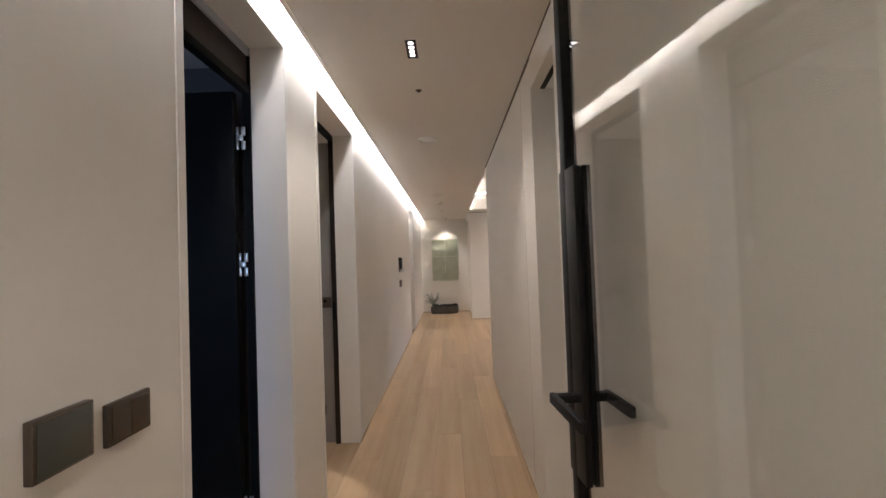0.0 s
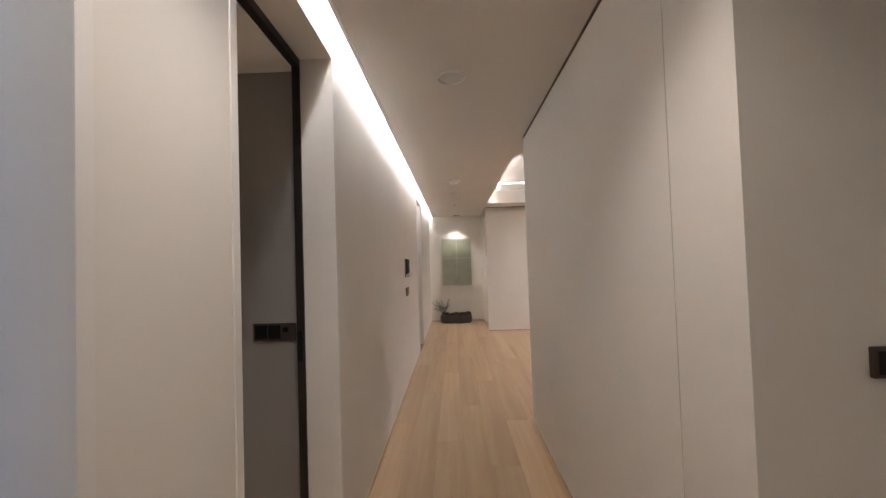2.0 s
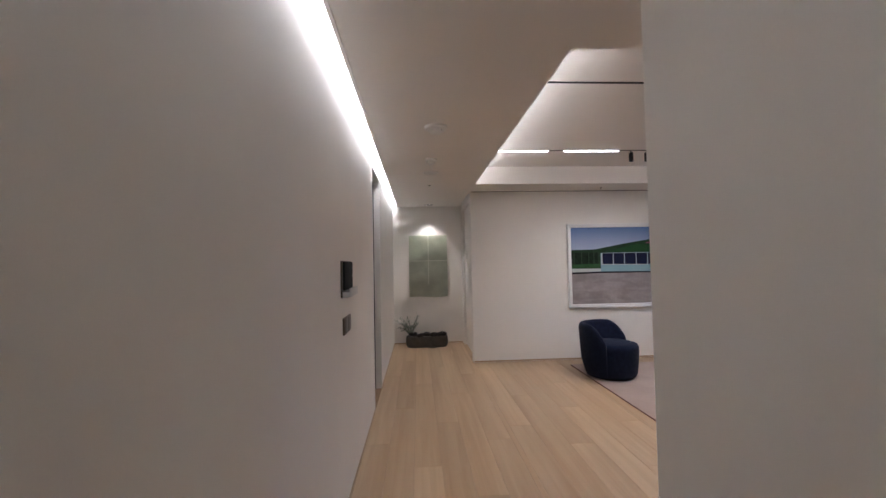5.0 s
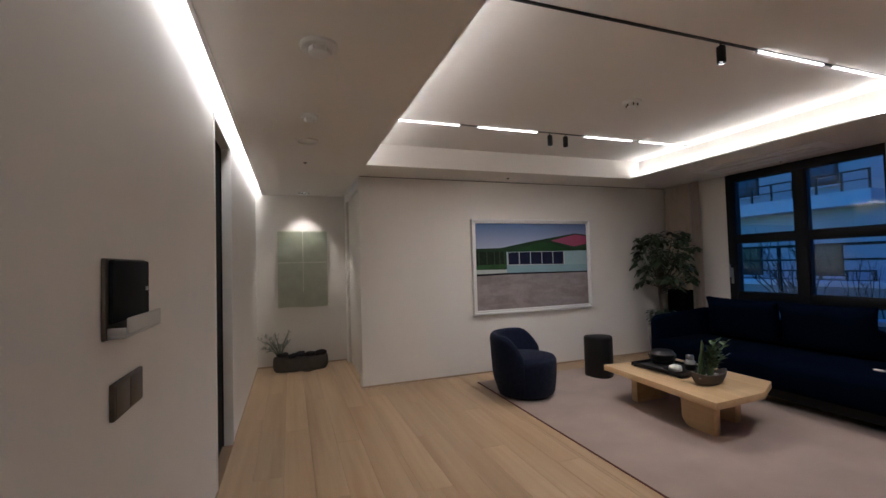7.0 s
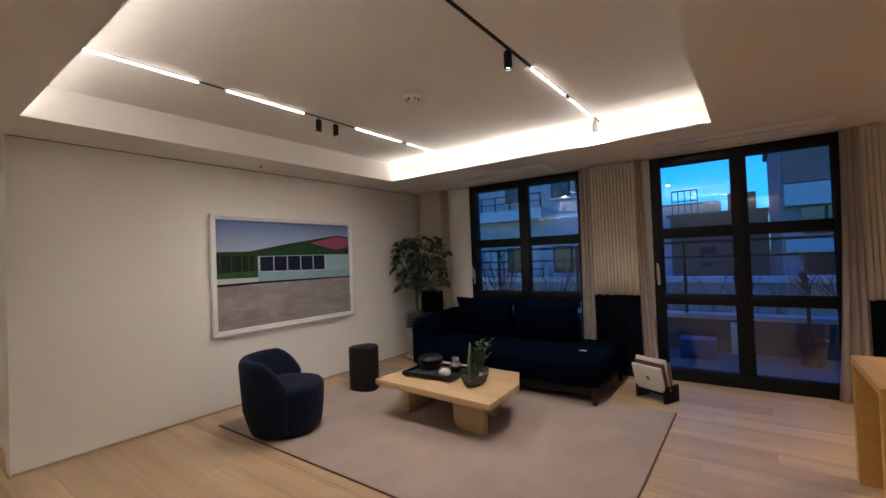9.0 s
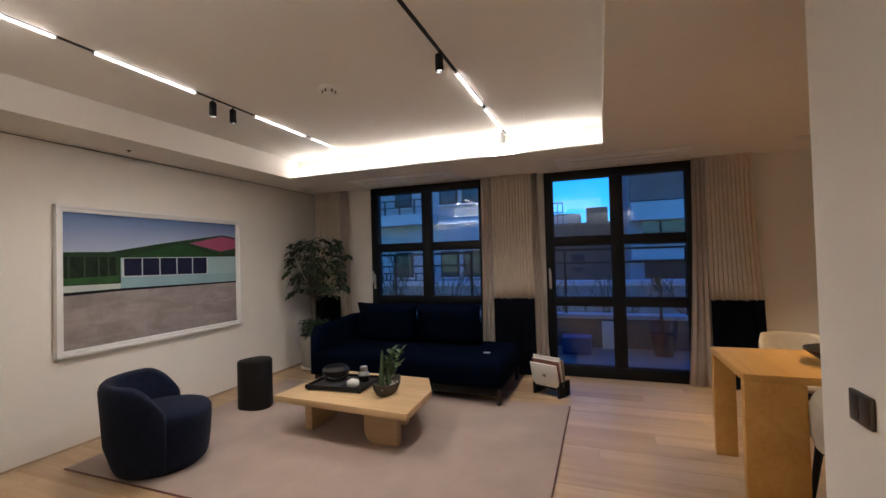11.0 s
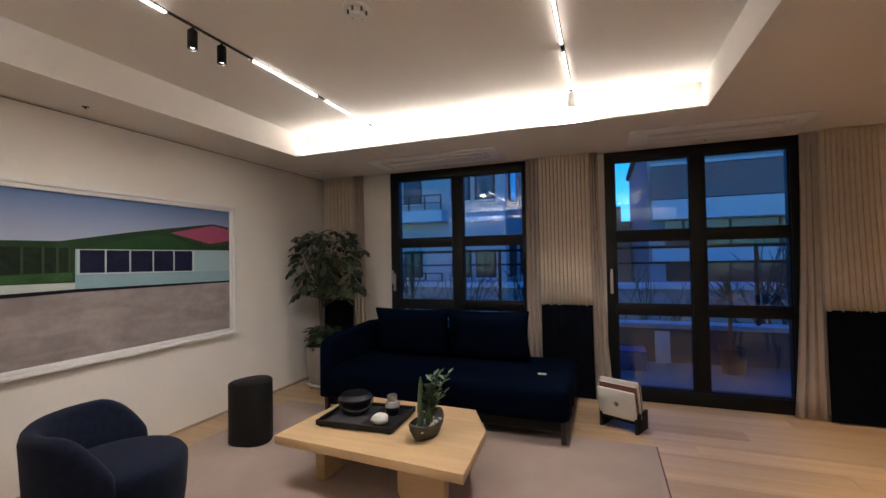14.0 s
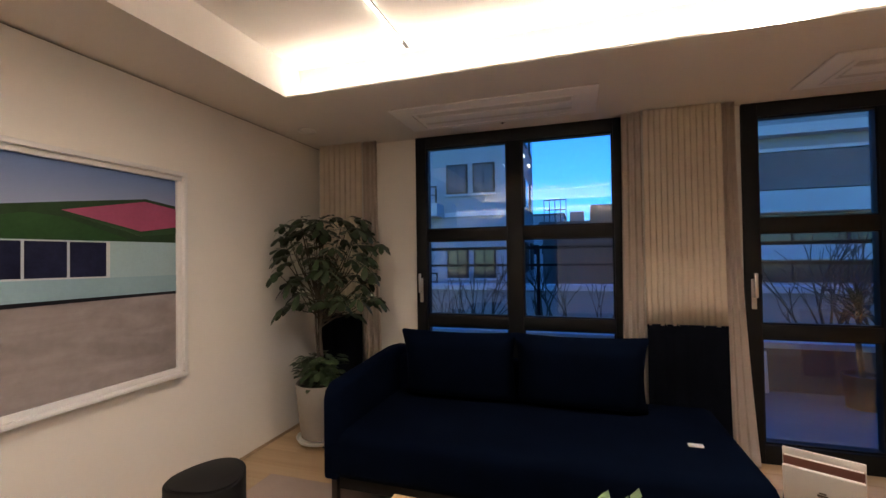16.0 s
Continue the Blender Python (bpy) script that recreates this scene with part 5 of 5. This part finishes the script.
bowl = thing("black_bowl", "shallow black bowl with dark fruit on the table", "bowl", at=pose(3.08, 4.42, .740) @ Matrix.Diagonal((1, 1, 1.6, 1)))
part("dish", lathe(bmesh.new(), [(0, 0), (.10, 0), (.115, .006), (.20, .045), (.205, .052), (.198, .052), (.11, .014), (0, .012)], steps=40), IRON, bowl)
for _k, (_x, _y) in enumerate(((0, .03), (.06, -.03), (-.06, -.02), (.02, -.08))):
    part("fruit", rock(bmesh.new(), _x, _y, .045, .035, .035, .032, _k + 40), CHARCOAL, bowl)


# ---- outside ----
CONCRETE = material("balcony_concrete", (0.09, 0.095, 0.105), 0.8, vary=.15, scale=3, fine=60, bump=.3)
SNOW = material("pale_coping", (0.55, 0.57, 0.60), 0.7, vary=.08)
FACADE = material("pale_render", (0.33, 0.345, 0.37), 0.9, vary=.08, scale=.6, fine=20)
FACADE_B = material("grey_render", (0.24, 0.255, 0.28), 0.9, vary=.08, scale=.5, fine=20)
BRICKY = material("brown_cladding", (0.13, 0.12, 0.12), 0.9, vary=.2, scale=1.2, fine=18)
LIGHT_BAND = material("pale_band_render", (0.46, 0.475, 0.50), 0.85, vary=.08, scale=.8, fine=20)
WIN_DARK = material("dark_window", (0.02, 0.022, 0.026), 0.15, vary=.1)
LIT = glowing("lit_office_tube", (1.0, .95, .85), 2.2)
setting("ground", boxes((5.5, 700, -500, 500, -3.6, -3.5)), material("winter_ground", (0.10, 0.10, 0.10), .95, vary=.3, scale=.4))
setting("balcony_floor", boxes((WIN_X + .22, 7.35, 2.0, 10.2, -.16, -.05)), material("balcony_screed", (0.14, 0.20, 0.235), 0.6, vary=.12, scale=1.5, fine=60, bump=.2))
setting("balcony_parapet", boxes((7.05, 7.30, 2.0, 10.2, -.05, .40)), material("slate_blue_render", (0.075, 0.092, 0.125), 0.85, vary=.12, scale=3, fine=60, bump=.3))
setting("balcony_coping", boxes((7.02, 7.33, 2.0, 10.2, .40, .46)), SNOW)
setting("balcony_soffit", boxes((WIN_X + .22, 5.95, 1.0, 10.4, 2.62, 2.9)), CONCRETE)
rail = thing("balcony_railing", "dark metal balcony railing above the parapet", "railing")
part("top_rail", boxes((7.15, 7.20, 2.0, 10.2, 1.47, 1.51)), BLACK_METAL, rail)
part("mid_rail", boxes((7.16, 7.19, 2.0, 10.2, 1.26, 1.29)), BLACK_METAL, rail)
for _y in (2.6, 4.05, 4.55, 6.3, 7.9, 9.4):
    part("post", boxes((7.155, 7.195, _y - .02, _y + .02, .46, 1.47)), BLACK_METAL, rail)
BLUE = material("blue_plastic", (0.03, 0.10, 0.32), .5, vary=.1)
binn = thing("storage_box", "blue plastic storage box on the balcony", "box", at=pose(6.6, 6.12, -.05))
part("body", boxes((-.15, .15, -.2, .2, 0, .22), r=.012), BLUE, binn)
part("lid", boxes((-.16, .16, -.21, .21, .22, .25), r=.008), BLUE, binn)
whitebox = thing("storage_board", "white panel leaning on the balcony parapet", "panel", at=pose(6.96, 5.675, -.05, 0, 6, 0))
part("board", boxes((0, .03, -.09, .09, 0, .42), r=.004), material("pale_blue_board", (0.75, 0.78, 0.82), .5), whitebox)
yucca = thing("potted_yucca", "tall dark spiky plant in a balcony pot", "plant", at=pose(6.70, 4.95, -.05) @ Matrix.Scale(.85, 4))
part("pot", lathe(bmesh.new(), [(0, 0), (.14, 0), (.17, .30), (.18, .36), (.16, .36), (.15, .32), (0, .32)], steps=28), STONE, yucca)
_t = bmesh.new()
tube(_t, [(0, 0, .32), (.02, .02, .7), (0, 0, 1.15)], [.03, .026, .02], 8)
part("trunk", _t, BARK, yucca)
_l = bmesh.new()
for _k in range(46):
    _a, _e = _r.uniform(0, 6.28), _r.uniform(-.3, 1.2)
    _p = Vector((0, 0, 1.15 - .2 * _r.random()))
    leaf_blade(_l, _p, _p + Vector((math.cos(_a) * math.cos(_e), math.sin(_a) * math.cos(_e), math.sin(_e))) * _r.uniform(.25, .42), .016)
part("crown", _l, LEAF, yucca)


def bare_tree(x, y, z, h, seed):
    """A leafless winter tree, forked many times."""
    rnd = random.Random(seed)
    t = thing("bare_tree", "leafless winter tree with thin dark branches", "tree", "bare trees", at=pose(x, y, z))
    bark = bpy.data.materials.get("winter_bark") or material("winter_bark", (0.045, 0.04, 0.036), .9, vary=.2)
    trunk, twigs = bmesh.new(), bmesh.new()

    def grow(p, d, length, r, depth):
        q = p + d * length
        tube(trunk if depth < 1 else twigs, [p, p.lerp(q, .5) + Vector((rnd.uniform(-.03, .03), rnd.uniform(-.03, .03), 0)) * length, q], [r, r * .85, r * .65], 6 if depth < 2 else 4)
        if depth < 5:
            for _ in range(3 if depth < 3 else 2):
                e = (d + Vector((rnd.uniform(-.6, .6), rnd.uniform(-.6, .6), rnd.uniform(-.1, .5)))).normalized()
                grow(q.lerp(p, rnd.uniform(0, .3)), e, length * rnd.uniform(.6, .8), r * .6, depth + 1)

    grow(Vector((0, 0, 0)), Vector((rnd.uniform(-.05, .05), rnd.uniform(-.05, .05), 1)), h * .34, h * .014, 0)
    part("trunk", trunk, bark, t)
    part("crown", twigs, bark, t)
    return t


for _k, (_x, _y, _h) in enumerate(((9.5, 9.4, 5.2), (10.2, 7.6, 5.4), (9.0, 6.1, 4.9), (10.5, 3.6, 6.2), (9.3, 2.2, 6.4), (11.5, 11.5, 5.6))):
    bare_tree(_x, _y, -3.5, _h, 60 + _k)


def facade_windows(parent, face, at_x, cols, rows, w, h, sill=True):
    """Recessed windows with sills on a face that looks towards the flat (x) or along it (y)."""
    for c in cols:
        for z in rows:
            if face == "x":
                f = part("window", boxes((at_x - .06, at_x + .02, c - w / 2 - .07, c + w / 2 + .07, z - .07, z + h + .07)), WINDOW_METAL, parent)
                part("pane", boxes((at_x - .075, at_x - .06, c - w / 2, c - .02, z, z + h), (at_x - .075, at_x - .06, c + .02, c + w / 2, z, z + h)), WIN_DARK, f)
                part("sill", boxes((at_x - .14, at_x - .06, c - w / 2 - .1, c + w / 2 + .1, z - .13, z - .07)), SNOW, f)
            else:
                f = part("window", boxes((c - w / 2 - .07, c + w / 2 + .07, at_x - .06, at_x + .02, z - .07, z + h + .07)), WINDOW_METAL, parent)
                part("pane", boxes((c - w / 2, c - .02, at_x - .075, at_x - .06, z, z + h), (c + .02, c + w / 2, at_x - .075, at_x - .06, z, z + h)), WIN_DARK, f)


block = thing("apartment_building", "pale rendered apartment block with balconies and dark windows", "building")
part("wall", boxes((16.0, 25.0, 9.7, 30.0, -3.5, 12.0)), FACADE, block)
part("roof", boxes((15.8, 25.2, 9.5, 30.2, 12.0, 12.3)), CONCRETE, block)
facade_windows(block, "x", 16.0, (10.45, 11.4, 13.4, 15.8, 18.2, 21.0), (-2.2, .7, 3.6, 6.5, 9.2), .62, .9)
facade_windows(block, "y", 9.7, (17.2, 19.4, 21.6, 23.8), (-2.2, .7, 3.6, 6.5, 9.2), 1.0, 1.2)
for _z in (-.15, 2.75, 5.65, 8.55):
    part("balcony", boxes((15.2, 16.0, 11.9, 17.2, _z, _z + .18), (15.2, 15.28, 11.9, 17.2, _z + .18, _z + .42), (15.28, 16.0, 11.9, 12.0, _z + .18, _z + .42), (15.28, 16.0, 17.1, 17.2, _z + .18, _z + .42)), LIGHT_BAND, block)
    part("balcony_rail", boxes((15.2, 15.25, 11.9, 17.2, _z + .95, _z + 1.0), (15.2, 15.25, 11.9, 17.2, _z + .68, _z + .71)), BLACK_METAL, block)
    for _y in range(9):
        part("balcony_post", boxes((15.2, 15.25, 11.9 + .65 * _y, 11.95 + .65 * _y, _z + .42, _z + .95)), BLACK_METAL, block)
    part("string_course", boxes((15.93, 16.0, 9.7, 11.85, _z, _z + .16)), SNOW, block)
for _x in (17.6, 19.8, 22.0):
    part("stair_lamp", boxes((_x, _x + .5, 9.55, 9.62, 5.6, 5.68)), LIT, block, "lit strip lamp")

office = thing("office_building", "long low office building with banded storeys", "building")
part("wall", boxes((20.0, 32.0, -26.0, 4.6, -3.5, 6.4)), FACADE_B, office)
part("setback_storey", boxes((22.5, 30.0, -24.0, 3.2, 6.4, 9.0)), FACADE, office)
part("roof", boxes((19.7, 32.2, -26.2, 4.8, 6.4, 6.65)), CONCRETE, office)
part("parapet", boxes((22.3, 30.2, -24.2, 3.4, 9.0, 9.25)), CONCRETE, office)
for _z, _h2 in ((-2.0, 1.2), (.30, .75), (1.75, .95)):
    part("window_band", boxes((19.94, 20.02, -24.0, 4.0, _z, _z + _h2)), WIN_DARK, office)
    for _k in range(18):
        part("band_mullion", boxes((19.88, 19.94, -23.9 + 1.6 * _k, -23.82 + 1.6 * _k, _z, _z + _h2)), WINDOW_METAL, office)
for _z, _h2, _out in ((2.75, .75, .8), (1.10, .6, .35), (-.55, .8, .35), (5.5, .35, .5), (4.95, .12, .25)):
    part("ledge", boxes((20.0 - _out, 20.0, -25.0, 4.5, _z, _z + _h2)), LIGHT_BAND, office)
part("dark_band", boxes((19.7, 20.0, -25.0, 4.5, 3.6, 4.9)), BRICKY, office)
for _k, _y in enumerate((2.2, -.6, -3.0, -5.4, -8.6, -11.0)):
    part("office_lamp", boxes((19.86, 19.90, _y, _y + 1.3, 2.12, 2.20)), LIT, office, "lit ceiling tube")
for _k, (_y0, _z0, _z1) in enumerate(((1.2, 9.25, 10.2), (2.2, 9.25, 10.8))):
    part("roof_plant", boxes((23.0, 24.0, _y0, _y0 + .7, _z0 if _k else 9.0, _z1)), FACADE, office)

shed = thing("low_building", "low brown building with roof plant and railings", "building")
part("wall", boxes((30.0, 38.0, 4.7, 9.6, -3.5, 3.3)), BRICKY, shed)
part("roof", boxes((29.8, 38.2, 4.6, 9.8, 3.3, 3.5)), CONCRETE, shed)
part("roof_unit", boxes((31, 33, 5.2, 6.6, 3.5, 4.6)), BRICKY, shed)
part("roof_unit", boxes((31, 32.5, 7.0, 7.9, 3.5, 4.2)), FACADE, shed)
for _y in (8.1, 8.45, 8.8, 9.15, 9.5):
    part("rail_post", boxes((30.5, 30.56, _y, _y + .05, 3.5, 5.0)), BLACK_METAL, shed)
part("rail_bar", boxes((30.5, 30.56, 8.1, 9.55, 4.95, 5.02), (30.5, 30.56, 8.1, 9.55, 4.3, 4.36)), BLACK_METAL, shed)
tower = thing("tower_block", "distant pale tower block with rows of windows", "building")
part("wall", boxes((70.0, 82.0, 9.5, 17.0, -3.5, 7.5)), FACADE, tower)
part("roof", boxes((69.8, 82.2, 9.3, 17.2, 7.5, 7.8)), CONCRETE, tower)
facade_windows(tower, "x", 70.0, (10.5, 12.2, 13.9), (1.5, 4.2), 1.1, 1.4)
garden = setting("garden_wall", boxes((12.2, 12.5, -14, 26, -3.5, .55)), FACADE_B)
setting("garden_coping", boxes((12.1, 12.6, -14, 26, .55, .68)), SNOW)


# ---- floor planks ----
def lay_floor():
    """Oak boards along the corridor's run, each with its own edges, on a dark bed."""
    bed = setting("floor", boxes((-4.2, 5.37, -1.35, 11.37, -0.10, -0.006)), SUB, "oiled pale oak plank floor")
    width, length, rnd, meshes = 0.19, 2.0, random.Random(4), {}

    def plank(x0, x1, y0, y1):
        w, d = round(x1 - x0, 3), round(y1 - y0, 3)
        if (w, d) not in meshes:
            bm = bmesh.new()
            g = .0007
            box(bm, g, w - g, g, d - g, -.006, .0)
            top = [e for e in bm.edges if all(v.co.z > -.001 for v in e.verts)]
            bmesh.ops.bevel(bm, geom=top, offset=.0012, segments=1, affect="EDGES")
            me = bpy.data.meshes.new("plank")
            bm.to_mesh(me)
            bm.free()
            me.materials.append(OAK)
            meshes[(w, d)] = me
        ob = new("plank", meshes[(w, d)])
        ob.location, ob.parent = (x0, y0, 0), bed

    def area(xa, xb, ya, yb):
        x, k = xa, 0
        while x < xb - .001:
            x2 = min(x + width, xb)
            y = ya
            step = ((k * 7) % 5) / 5 * length + .3
            while y < yb - .001:
                y2 = min(y + step, yb)
                if yb - y2 < .25:
                    y2 = yb
                plank(x, x2, y, y2)
                y, step = y2, length
            x, k = x2, k + 1

    area(L, 0.58, -1.2, END_Y)
    area(0.58, 1.75, 5.06, PICTURE_Y)
    area(1.75, 5.15, 1.9, PICTURE_Y)
    area(-4.0, L, 2.4, 5.3)
    area(-2.4, L, -0.4, 2.1)
    area(0.58, 1.30, 1.5, 2.36)
    area(0.58, 0.70, PICTURE_Y + .15, END_Y)


lay_floor()
